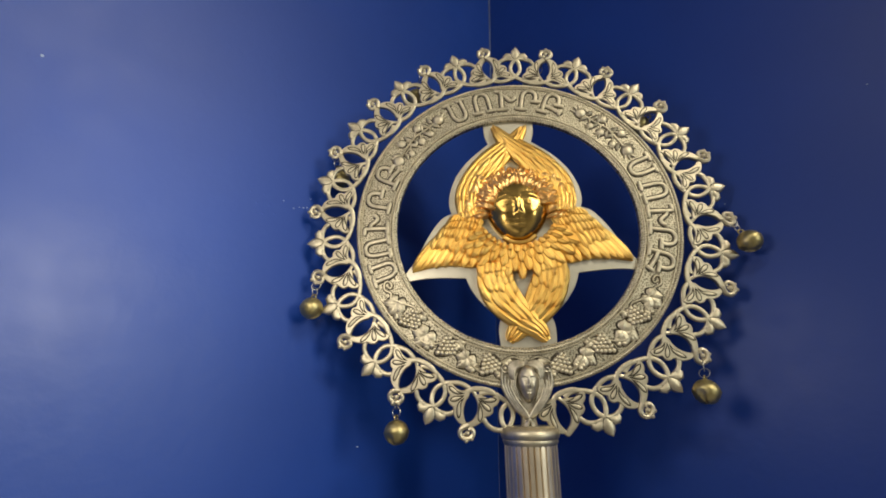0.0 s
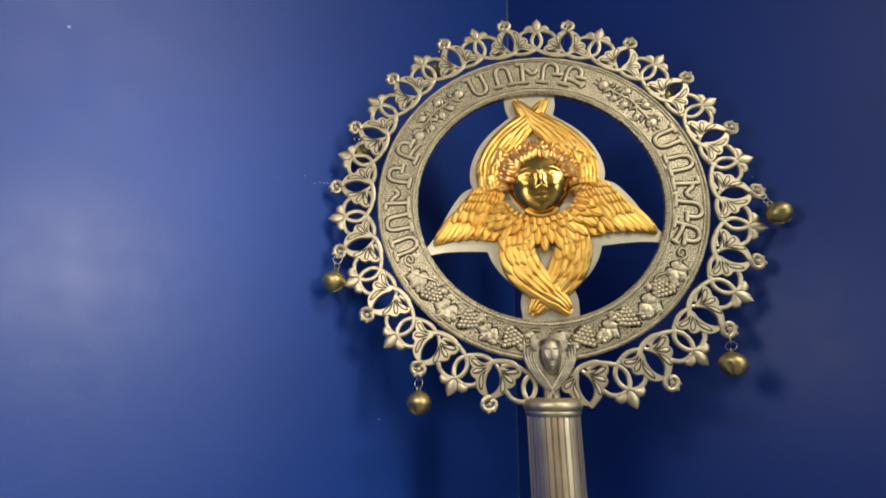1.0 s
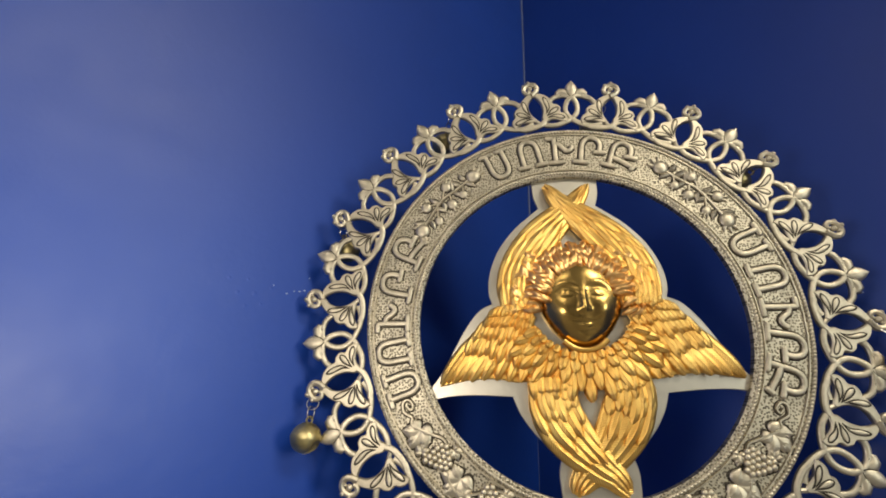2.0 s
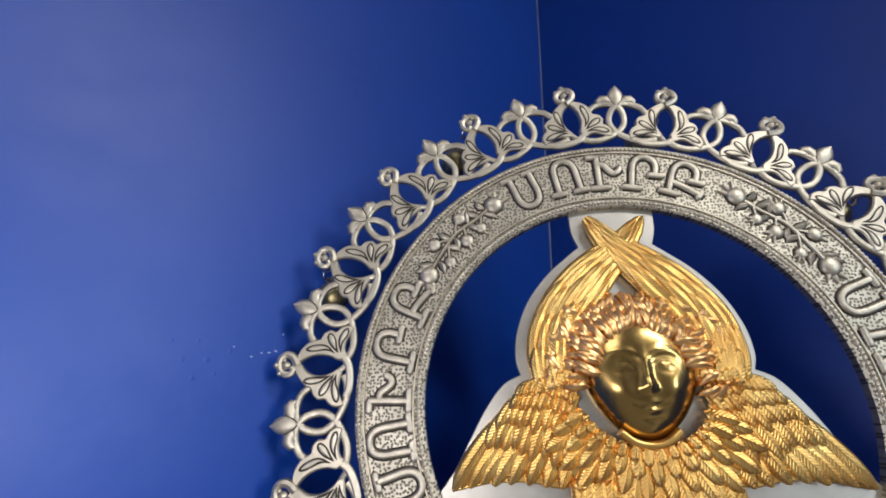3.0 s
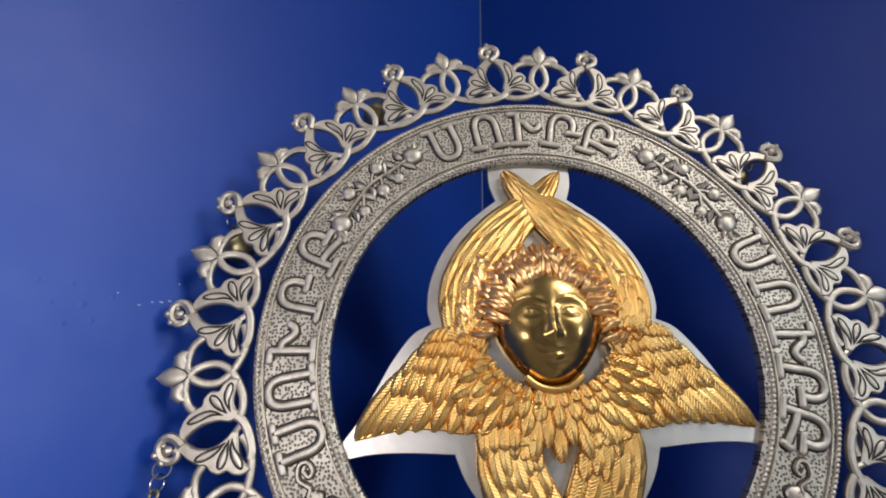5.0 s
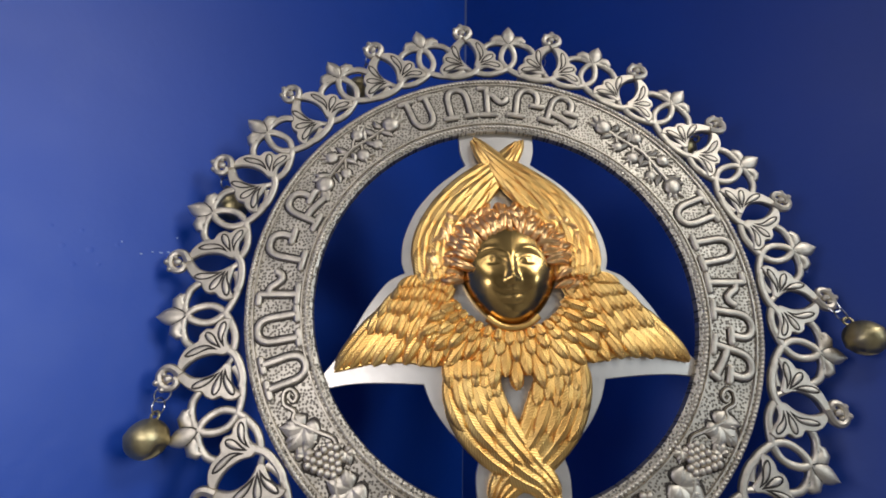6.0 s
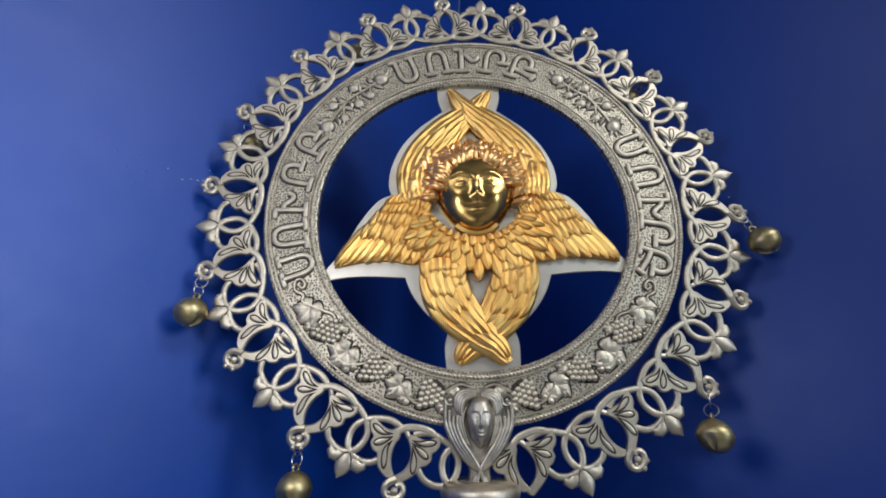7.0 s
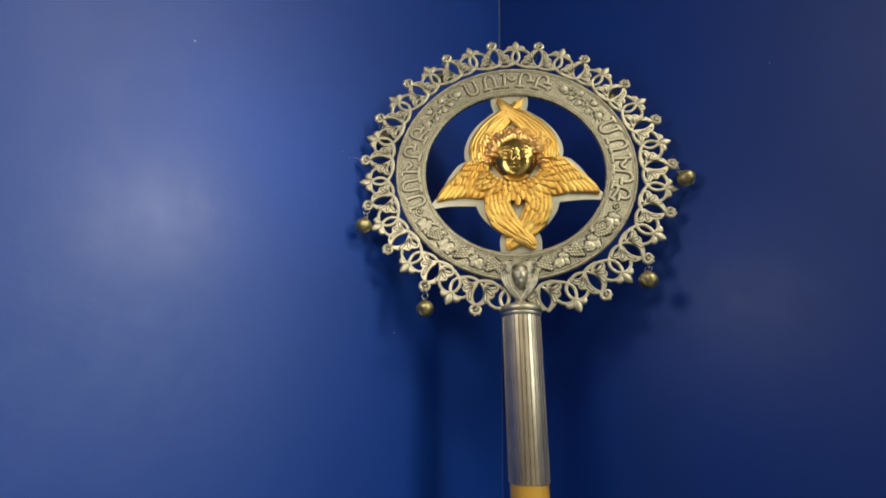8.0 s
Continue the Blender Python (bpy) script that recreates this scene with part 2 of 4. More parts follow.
def polar(r, a):
    return r * math.cos(radians(a)), r * math.sin(radians(a))


LIFT = HEIGHT / math.cos(radians(3.2))
fan = tagged(new("liturgical_fan"), "round silver liturgical fan with gilded cherub on a wooden staff", "liturgical fan")
fan.matrix_world = FAN @ pose(0, 0, -LIFT)


def part(name, me, parent, label="", place=None):
    ob = new(name, me)
    ob.parent = parent
    if parent is fan:
        ob.matrix_parent_inverse = Matrix.Translation((0, 0, LIFT))
    if place is not None:
        ob.matrix_basis = place
    if label:
        tagged(ob, label)
    return ob


def spin(a, r=0.0):
    """Local z to the angle a in the fan's plane."""
    x, z = polar(r * 0.001, a)
    return pose(x, 0, z, 0, 90 - a, 0)


# ---- the room ----
CORNER = Vector((-0.0061, 0.1718))
LEFT_WAY = Vector((-math.cos(radians(48.4)), -math.sin(radians(48.4))))
RIGHT_WAY = Vector((math.cos(radians(44.4)), -math.sin(radians(44.4))))
SIDE, TALL, THICK = 3.2, 2.7, 0.12


def prism(name, pts, z0, z1, mat, label, category, kind="structure"):
    g = Geo()
    low, high = [(x, y, z0) for x, y in pts], [(x, y, z1) for x, y in pts]
    g.grid([low, high], True)
    g.face(high), g.face(list(reversed(low)))
    return tagged(new(name, g.mesh(name, mat, sharp=30, scale=1.0)), label, category, kind=kind)


A = CORNER + LEFT_WAY * SIDE
D = A + RIGHT_WAY * SIDE
LN, RN = Vector((LEFT_WAY.y, -LEFT_WAY.x)), Vector((-RIGHT_WAY.y, RIGHT_WAY.x))
LN, RN = (-LN if LN.dot(RIGHT_WAY) > 0 else LN), (-RN if RN.dot(LEFT_WAY) > 0 else RN)
# the darker wall is short: beyond its end the room widens towards the window
END = CORNER + RIGHT_WAY * 1.0
NOOK = END + RN * 0.9
B = NOOK + RIGHT_WAY * (SIDE - 1.0)
wall_left = prism("wall_left", [CORNER, A, A + LN * THICK, CORNER + LN * THICK + RN * THICK], 0, TALL, BLUE, "satin royal blue painted wall beside the fan", "wall")
wall_right = prism("wall_right", [CORNER, END, END + RN * THICK, CORNER + RN * THICK], 0, TALL, BLUE, "satin royal blue painted wall, darker side of corner", "wall")
prism("wall_return", [END + RN * THICK, NOOK, NOOK - RIGHT_WAY * THICK, END + RN * THICK - RIGHT_WAY * THICK], 0, TALL, WHITE, "plain pale painted return wall behind the corner", "wall")
prism("wall_side", [NOOK - RIGHT_WAY * THICK, B + RIGHT_WAY * THICK, B + RIGHT_WAY * THICK + RN * THICK, NOOK + RN * THICK - RIGHT_WAY * THICK], 0, TALL, WHITE, "plain pale painted side wall of the room", "wall")
prism("wall_back", [A + LN * THICK, D + LN * THICK, D + LN * THICK - RN * THICK, A + LN * THICK - RN * THICK], 0, TALL, WHITE, "plain pale painted wall closing the room", "wall")
# the wall with the window, its opening cut through
FAR = RIGHT_WAY
ALONG = (D - B).normalized()
mid = (Vector(WINDOW_AT[:2]) - B).dot(ALONG)


def far_ring(u0, u1, z0, z1, deep):
    return [((B + ALONG * u + FAR * deep).x, (B + ALONG * u + FAR * deep).y, z) for u, z in ((u0, z0), (u1, z0), (u1, z1), (u0, z1))]


def far_frame(g, half_w, low, high, out, d0, d1):
    """A rectangular frame round the window's axis, out wide, from depth d0 to d1."""
    big = (mid - half_w - out, mid + half_w + out, low - out, high + out)
    small = (mid - half_w, mid + half_w, low, high)
    g.grid([far_ring(*big, d0), far_ring(*small, d0), far_ring(*small, d1), far_ring(*big, d1)], True, True)


g = Geo()
big, small = (0, (D - B).length + 0.1, 0, TALL), (mid - 0.48, mid + 0.48, 1.22, 2.38)
g.grid([far_ring(*big, 0), far_ring(*small, 0), far_ring(*small, THICK), far_ring(*big, THICK)], True, True)
tagged(new("wall_far", g.mesh("wall_far", WHITE, sharp=30, scale=1.0)), "plain pale painted wall with one window opening", "wall", kind="structure")
window = tagged(new("window_1"), "white framed window with clear daylight behind it", "window", kind="structure")
g = Geo()
far_frame(g, 0.43, 1.27, 2.33, 0.049, 0.05, 0.11)
part("window_frame", g.mesh("window_frame", LAMP_RIM, sharp=30, scale=1.0), window)
g = Geo()
g.grid([far_ring(mid - 0.43, mid + 0.43, 1.27, 2.33, d) for d in (0.082, 0.088)], True)
g.face(far_ring(mid - 0.43, mid + 0.43, 1.27, 2.33, 0.082)), g.face(far_ring(mid - 0.43, mid + 0.43, 1.27, 2.33, 0.088)[::-1])
pane = part("pane", g.mesh("pane", GLASS, sharp=30, scale=1.0), window, "clear glass pane")
ROOM = [Vector((-2.8, -4.9)), Vector((4.2, -4.9)), Vector((4.2, 1.3)), Vector((-2.8, 1.3))]
prism("floor", ROOM, -0.1, 0.0, STONE, "plain grey stone floor under the staff", "floor")
prism("ceiling", ROOM, TALL, TALL + 0.1, WHITE, "plain pale grey painted ceiling", "ceiling")

# the bead of filler in the corner, thinned below 1.53 m to imitate shade
g = Geo()
g.grid([[(CORNER.x + (0.0011 if z > 1.53 else 0.0003) * math.cos(a) + 0.0002 * math.sin(z * 31), CORNER.y - (0.0004 if z > 1.53 else 0.0) + (0.0011 if z > 1.53 else 0.0003) * math.sin(a), z) for a in [k * math.pi / 4 for k in range(8)]] for z in np.linspace(0.0, TALL, 60).tolist()], True)
tagged(new("corner_trim", g.mesh("corner_trim", CAULK, scale=1.0)), "thin pale filler line where the blue walls meet", "trim", kind="structure")


def wall_chip(wall, way, inward, along, z, length, tall):
    """A small pale chip in the paint."""
    g = Geo()
    p = CORNER + way * along
    pts = [(math.cos(a) * length * (0.8 + 0.3 * math.sin(3 * a)), math.sin(a) * tall) for a in [k * math.pi / 4 for k in range(8)]]
    low = [(p.x + way.x * u, p.y + way.y * u, z + w) for u, w in pts]
    high = [(p.x + way.x * u * 0.8 - inward.x * 0.0004, p.y + way.y * u * 0.8 - inward.y * 0.0004, z + w * 0.8) for u, w in pts]
    g.grid([low, high], True)
    g.face(high)
    ob = new("paint_chip", g.mesh("paint_chip", CHIP, scale=1.0))
    ob.parent = wall
    return ob


# a row of flecks left by a scrape, and single ones round it
for along, z, length, tall in ((0.2347, 0.0094, 0.0011, 0.0005), (0.2306, 0.0116, 0.0009, 0.0004), (0.2273, 0.0123, 0.0014, 0.0005), (0.2244, 0.0134, 0.0012, 0.0006), (0.2225, 0.0213, 0.0006, 0.0006), (0.2428, 0.0124, 0.0006, 0.0005), (0.1615, -0.153, 0.0014, 0.0007), (0.3864, 0.0461, 0.0014, 0.0012)):
    wall_chip(wall_left, LEFT_WAY, LN, along, HEIGHT + z, length * 0.75, tall * 0.8)
for along, z in ((0.2249, 0.019), (0.3155, 0.0715)):
    wall_chip(wall_right, RIGHT_WAY, RN, along, HEIGHT + z, 0.0006, 0.0005)
# lumps under the paint
for along, z, size in ((0.2612, 0.0044, 0.0011), (0.2523, 0.0055, 0.0013), (0.2440, 0.0105, 0.0009), (0.2666, 0.0111, 0.0009), (0.2560, -0.002, 0.001), (0.2480, 0.0005, 0.0008), (0.2570, 0.0125, 0.0008)):
    g = Geo()
    spot = CORNER + LEFT_WAY * along
    g.grid([[(spot.x + LEFT_WAY.x * size * k * math.cos(q) - LN.x * h, spot.y + LEFT_WAY.y * size * k * math.cos(q) - LN.y * h, HEIGHT + z + size * k * math.sin(q)) for q in [i * math.pi / 5 for i in range(10)]] for k, h in ((1.7, -0.00006), (1.0, 0.00002), (0.5, 0.00007), (0.01, 0.00009))], True)
    part("paint_lump", g.mesh("paint_lump", BLUE, scale=1.0, sharp=80), wall_left)

# the ceiling lamps, out of view; the second is added as fill
ceiling_lamp = tagged(new("ceiling_lamp"), "lit rectangular white ceiling panel lamp, out of view", "lamp", "ceiling lamps")
ceiling_lamp.matrix_world = pose(LAMPS_AT[0][0], LAMPS_AT[0][1], TALL)
g = Geo()
ring = [[(sx * (0.5 - k), sy * (0.3 - k), z) for sx, sy in ((-1, -1), (1, -1), (1, 1), (-1, 1))] for k, z in ((0, 0), (0, -0.03), (0.025, -0.03), (0.025, -0.012))]
g.grid(ring, True)
part("lamp_frame", g.mesh("lamp_frame", LAMP_RIM, scale=1.0, sharp=30), ceiling_lamp)
g = Geo()
g.grid([[(x, y, -0.014) for x in (-0.474, 0.474)] for y in (-0.274, 0.274)])
part("diffuser", g.mesh("diffuser", DIFFUSER, scale=1.0), ceiling_lamp, "glowing white diffuser")
# casing for the added fill lamp
copy_thing(ceiling_lamp, pose(LAMPS_AT[1][0], LAMPS_AT[1][1], TALL))

# ---- the fan: staff ----
g = Geo()
g.lathe([(0, -136), (13.5, -136), (15.4, -136.5), (16.9, -137.6), (17.8, -138.8), (18.1, -140.6), (17.5, -142.4), (16.6, -143.2), (16.9, -144.2), (16.5, -145.4), (15.5, -147)], 64)
part("collar", g.mesh("collar", SILVER), fan)
g = Geo()
g.lathe([(15.9, -145), (15.9, -150), (15.8, -200), (15.6, -271), (15.1, -272), (0, -272)], 168, 28, 1.3)
part("ferrule", g.mesh("ferrule", TUBE, sharp=60), fan, "fluted silver tube below the ring")
g = Geo()
g.lathe([(0, -268), (14.6, -268), (14.6, -400), (14.4, -900), (12.8, -LIFT * 1000 + 3), (11, -LIFT * 1000 + 0.5), (0, -LIFT * 1000 + 0.5)], 40)
part("staff", g.mesh("staff", WOOD), fan, "yellow varnished wooden staff")

# ---- the fan: band with its borders ----
RIN, ROUT, MID = 86.0, 114.5, 100.2
RING_LOW = -3.2      # the inner opening sits a little below the centre
g = Geo()
rows = []
for r, y, drop in ((RIN, 3.2, 1), (RIN - 0.6, 2.6, 1), (RIN - 0.6, -0.8, 1), (RIN + 0.4, -1.6, 1), (RIN + 3.8, -1.2, 1), (ROUT - 3.8, -1.2, 0), (ROUT - 0.4, -1.2, 0), (ROUT, -0.8, 0), (ROUT, 3.2, 0)):
    rows.append([(r * math.cos(a), y, r * math.sin(a) + drop * RING_LOW) for a in [2 * math.pi * k / 180 for k in range(180)]])
g.grid(rows, True, True)
part("band", g.mesh("band", GROUND, sharp=40), fan, "broad silver band with punched ground")


def rope(name, r, beads, w, low):
    """A twisted cord border."""
    g = Geo()
    n, rows = beads * 5, []
    for i in range(n):
        a = 2 * math.pi * i / n
        row = []
        for s in range(8):
            q = 2 * math.pi * s / 8
            k = w * (0.8 + 0.34 * math.sin(beads * a + 1.2 * q))
            row.append(((r + k * math.cos(q)) * math.cos(a), -1.4 - 0.8 * k * math.sin(q), (r + k * math.cos(q)) * math.sin(a) + low))
        rows.append(row)
    g.grid(rows, True, True)
    part(name, g.mesh(name, SILVER, sharp=80), fan)


rope("inner_cord_border", RIN + 2.0, 285, 1.15, RING_LOW)
rope("outer_cord_border", ROUT - 1.6, 370, 1.15, 0)
for name, r, low in (("inner_rim", RIN + 4.0, RING_LOW), ("outer_rim", ROUT - 3.8, 0)):
    g = Geo()
    g.sweep([(x, z + low) for x, z in arc(r, 0, 358, 180)], 0.5, 0.6, -1.4, True, seg=6)
    part(name, g.mesh(name, SILVER), fan)

# ---- the fan: raised letters ----
LETTERS = {
    "\u054d": [spline([(-5, 8.4), (-5, 2), (-4.9, -4), (-3, -7.6), (0.4, -8.6), (3.6, -7), (5, -3.4), (5.2, 2), (5.2, 8.4)], 5), [(-8.4, 8.2), (-2, 8.2)], [(2.4, 8.2), (8, 8.2)]],
    "\u0548": [spline([(-5, -8.4), (-5, -2), (-4.8, 4), (-3, 7.6), (0.2, 8.6), (3.4, 7.4), (5, 4), (5.2, -2), (5.2, -8.4)], 5), [(-8, -8.2), (-2.2, -8.2)], [(2.4, -8.2), (8.2, -8.2)]],
    "\u0552": [[(-2.4, 8.2), (-2.4, 3), (-2.4, -3), (-2.4, -8.2)], [(-6.4, 8.2), (-2.4, 8.2)], [(-6, -8.2), (1.6, -8.2)], spline([(-2.2, 4.4), (0.6, 3.6), (2.4, 1.2), (4.4, -0.8), (6.6, -0.2), (7.8, 1.6)], 4)],
    "\u0550": [spline([(-4.6, -8.2), (-4.6, -2), (-4.4, 4), (-2.6, 7.4), (0.8, 8.6), (4.2, 7.4), (5.8, 4.4), (5.8, 1.2), (5.6, -0.6)], 5), [(-8.4, -8.2), (-0.8, -8.2)], [(3, -0.8), (9, -0.8)]],
    "\u0532": [spline([(-5.0, -8.2), (-5.0, -2), (-4.8, 4), (-3.0, 7.4), (0.4, 8.6), (3.8, 7.4), (5.4, 4.6), (5.5, 2.0), (5.3, 0.2)], 5), [(-8.8, -8.2), (-1.2, -8.2)], [(2.8, 0.0), (8.8, 0.0)], spline([(-4.8, -2.6), (-0.6, -3.2), (4.0, -4.6), (8.4, -6.0)], 3), [(7.8, -7.4), (9.0, -4.6)]],
}
glyphs = {}
for sign, strokes in LETTERS.items():
    g = Geo()
    for s in strokes:
        g.now = 1
        g.sweep(s, 2.25, 0.3, -1.2, seg=8)
        g.now = 0
        g.sweep(s, 1.5, 0.95, -1.55, seg=10)
        for end in (s[0], s[-1]):
            g.ball((end[0], -1.55, end[1]), 1.5, 0.95)
    glyphs[sign] = g.mesh("letter", SILVER, OXIDE_AND_SHADE, sharp=70)
WORD = "\u054d\u0548\u0552\u0550\u0532"
for angles in ((113.4, 101.9, 91.8, 81.6, 71.3), (200.8, 190.6, 180.6, 169.6, 157.4), (22.6, 11.0, 0.6, -8.6, -18.4)):
    for sign, a in zip(WORD, angles):
        part("letter", glyphs[sign], fan, "raised silver capital letter", spin(a, MID))

# ---- the fan: pomegranate sprigs and grapevine ----


def leafy(g, x, z, turn, length, width, high=1.0, y=-1.2):
    b = Geo()
    b.blade([(length * t, math.sin(t * 3) * length * 0.08) for t in [k / 6 for k in range(7)]], lambda t: max(0.05, width * math.sin(math.pi * t ** 0.75)), lambda t: high * (0.35 + 0.65 * math.sin(math.pi * t)), y, "quill")
    d = Geo()
    d.blade([(length * t * 1.1 - 0.3, math.sin(t * 3) * length * 0.08) for t in [k / 6 for k in range(7)]], lambda t: max(0.05, width * 1.35 * math.sin(math.pi * t ** 0.75)), lambda t: 0.25, -1.2, "leaf")
    g.add(b.moved(x, z, turn))
    g.now = 1
    g.add(d.moved(x, z, turn))
    g.now = 0


def pomegranate(r):
    g = Geo()
    g.now = 1
    g.ball((0, -1.1, 0), r + 0.9, 0.5, 14, 6)
    g.now = 0
    g.ball((0, -1.5, 0), r, r * 0.45, 14, 9)
    for k in (-32, 0, 32):
        g.blade([(math.sin(radians(k)) * q, -math.cos(radians(k)) * q) for q in (r * 0.7, r * 1.2, r * 1.8)], lambda t: r * 0.34 * (1 - t * t) + 0.05, lambda t: 1.0, -1.2)
    return g.mesh("fruit", SILVER, OXIDE_AND_SHADE, sharp=70)


fruits = [pomegranate(r) for r in (4.3, 3.1, 2.6)]
# fruits of a sprig: millimetres along it, off its middle, size, and the way of the crown
SPRIG = ((-24, -1.0, 0, -1, -0.4), (-13, -5.6, 2, -0.4, -1), (-11, 5.6, 1, -0.8, 0.8), (0.5, -4.6, 1, 0.2, -1), (5.5, 6.0, 1, 0.7, 0.8), (10, -4.4, 2, 0.7, -1), (22, 1.4, 0, 1, 0.4))
TWIGS = (((-6, 1), (-9, -1.6), (-12, -4.4)), ((-5, 1.2), (-7.6, 3.8), (-10, 4.8)), ((4, 1.2), (2.6, -1.4), (1, -3.4)), ((-1, 1.5), (2, 4.4), (4.6, 5.4)), ((14, 0.6), (12.4, -1.4), (10.6, -3.4)))
LEAVES = ((-18, 0.4, 125, 7.6), (-16, -0.8, -120, 7), (-20.5, 2.6, 150, 6), (-8, 0.4, -70, 7.2), (-3.6, 1.4, 105, 7.4), (-2.6, 0.8, -120, 6.4), (7, 1, 55, 7.6), (6, 0.6, -70, 7.4), (13, 0.8, 112, 8), (15.4, 0.4, -55, 7.4), (17.4, 2.2, 100, 6))
for side in (1, -1):

    def on_band(u, v):
        """u millimetres along the sprig, v out from the band's middle."""
        return polar(99.6 + v, (135.6 if side > 0 else 45.4) - side * math.degrees(u / 100))

    stem = Geo()
    line = spline([on_band(u, v) for u, v in ((-20, -0.6), (-12, 0.2), (-6, 1), (0, 1.6), (6, 0.8), (12, 0.4), (18, 1))], 5)
    for base, w, h, y in ((1, 1.3, 0.3, -1.2), (0, 0.8, 0.8, -1.5)):
        stem.now = base
        stem.sweep(line, w, h, y, seg=6)
        for twig in TWIGS:
            stem.sweep(spline([on_band(u, v) for u, v in twig], 4), w * 0.75, h * 0.85, y, seg=6)
    stem.now = 0
    sprig = part("pomegranate_sprig", stem.mesh("sprig_stem", SILVER, OXIDE_AND_SHADE), fan, "embossed pomegranate branch on the band")
    for u, v, turn, length in LEAVES:
        leaf = Geo()
        c, q = math.cos(radians(turn)), math.sin(radians(turn))
        pts = [on_band(u + c * length * t - q * 0.9 * math.sin(math.pi * t), v + q * length * t + c * 0.9 * math.sin(math.pi * t)) for t in [k / 7 for k in range(8)]]
        leaf.now = 1
        leaf.blade(pts, lambda t: 0.25 + 2.0 * math.sin(math.pi * t ** 0.8), lambda t: 0.25, -1.2)
        leaf.now = 0
        leaf.blade(pts, lambda t: 0.06 + 1.4 * math.sin(math.pi * t ** 0.8), lambda t: 0.4 + 0.9 * math.sin(math.pi * t), -1.2, "quill")
        part("leaf", leaf.mesh("leaf", SILVER, OXIDE_AND_SHADE, sharp=70), sprig)
    for u, v, size, cu, cv in SPRIG:
        (x, z), (x1, z1) = on_band(u, v), on_band(u + cu, v + cv)
        part("fruit", fruits[size], sprig, place=pose(x * 0.001, 0, z * 0.001, 0, math.degrees(math.atan2(x - x1, z - z1)), 0))


def grapes():
    """The sunk bed of a bunch; its grapes are pieces of their own."""
    g = Geo()
    g.now = 1
    g.blade([(0, 7.4), (0, 5), (0, 2), (0, -2), (0, -5), (0, -8)], lambda t: 5.0 * math.sin(math.pi * (0.12 + 0.8 * t ** 0.7)), lambda t: 0.3, -1.2)
    return g.mesh("grape_bed", SILVER, OXIDE_AND_SHADE, sharp=80)


berry = Geo()
berry.ball((0, 0, 0), 1.36, 1.3, 9, 6)
berry = berry.mesh("grape", SILVER, sharp=80)


def hang_grapes(bunch):
    rnd = random.Random(5)
    for row, n in enumerate((4, 5, 4, 3, 2, 1)):
        for k in range(n):
            x, y, z = (k - (n - 1) / 2) * 2.3 + rnd.uniform(-0.25, 0.25), -1.8 - rnd.uniform(0, 0.5), 4.6 - row * 2.05
            part("grape", berry, bunch, place=pose(x * 0.001, y * 0.001, z * 0.001))


def vine_leaf():
    g = Geo()
    for k, (turn, length, width) in enumerate(((-90, 7.8, 3.2), (-38, 6.8, 2.9), (-142, 6.8, 2.9), (12, 5.0, 2.4), (168, 5.0, 2.4))):
        leafy(g, 0, 0, -turn, length, width, 1.15, -1.2 - 0.05 * k)
        for off in (-24, 24):
            leafy(g, 0.35 * length * math.cos(radians(turn)), 0.35 * length * math.sin(radians(turn)), -turn + off, length * 0.5, width * 0.55, 1.2, -1.15)
    return g.mesh("vine_leaf", SILVER, OXIDE_AND_SHADE, sharp=70)


cluster, frond = grapes(), vine_leaf()
for side in (1, -1):
    stem = Geo()

    def at(d, r):
        """d degrees up from the band's lowest point, on this side."""
        x, z = polar(r, -90 - side * d)
        return x, z + RING_LOW * 0.5

    wave = [at(d, 99.5 + 6.2 * math.sin(radians(d * 360 / 23.0 + 200)) * (0.75 if d > 50 else 1)) for d in range(2, 60, 3)]
    curl = [at(60 + dd, rr) for dd, rr in ((0.6, 101), (3, 103.6), (5.4, 102), (5.4, 99), (3.4, 98), (2.6, 100), (4, 101))]
    stem.now = 1
    stem.sweep(spline(wave + curl, 4), 1.2, 0.3, -1.2, seg=6)
    stem.now = 0
    stem.sweep(spline(wave + curl, 4), 0.75, 1.0, -1.6, seg=6)
    for d in (13, 27, 41, 52):
        stem.sweep(spline([at(d, 99), at(d + 2, 103), at(d + 4.4, 104.6), at(d + 5.2, 103)], 4), 0.4, 0.5, -1.5, seg=6)
    vine = part("grapevine", stem.mesh("vine_stem", SILVER, OXIDE_AND_SHADE), fan, "embossed grapevine on the lower band")
    for d, r, turn in ((13.4, 101.0, 200), (30.4, 100.4, 170), (47.6, 101.0, 150)):
        x, z = at(d, r)
        bunch = part("grape_bed", cluster, fan, place=pose(x * 0.001, 0, z * 0.001, 0, side * (d + 30), 0) @ Matrix.Diagonal((1.22, 1, 1.12, 1)))
        hang_grapes(bunch)
    for d, r, turn, size in ((5.4, 98.6, 60, 1.0), (8.6, 104.6, 150, 0.8), (18.6, 104.6, 120, 0.8), (21.6, 99.6, 30, 1.25), (27.0, 94.0, -60, 0.75), (36.0, 105.4, 140, 0.8), (39.4, 100.0, 15, 1.5), (46.0, 93.0, -70, 0.7), (51.4, 106.0, 150, 0.7), (56.5, 100.2, -20, 1.4)):
        x, z = at(d, r)
        part("vine_leaf", frond, vine, place=pose(x * 0.001, 0, z * 0.001, 0, side * (d + turn), 0) @ Matrix.Diagonal((size, 1, size, 1)))

# ---- the fan: openwork border ----
STEP, FIRST = 19.69, 86.9


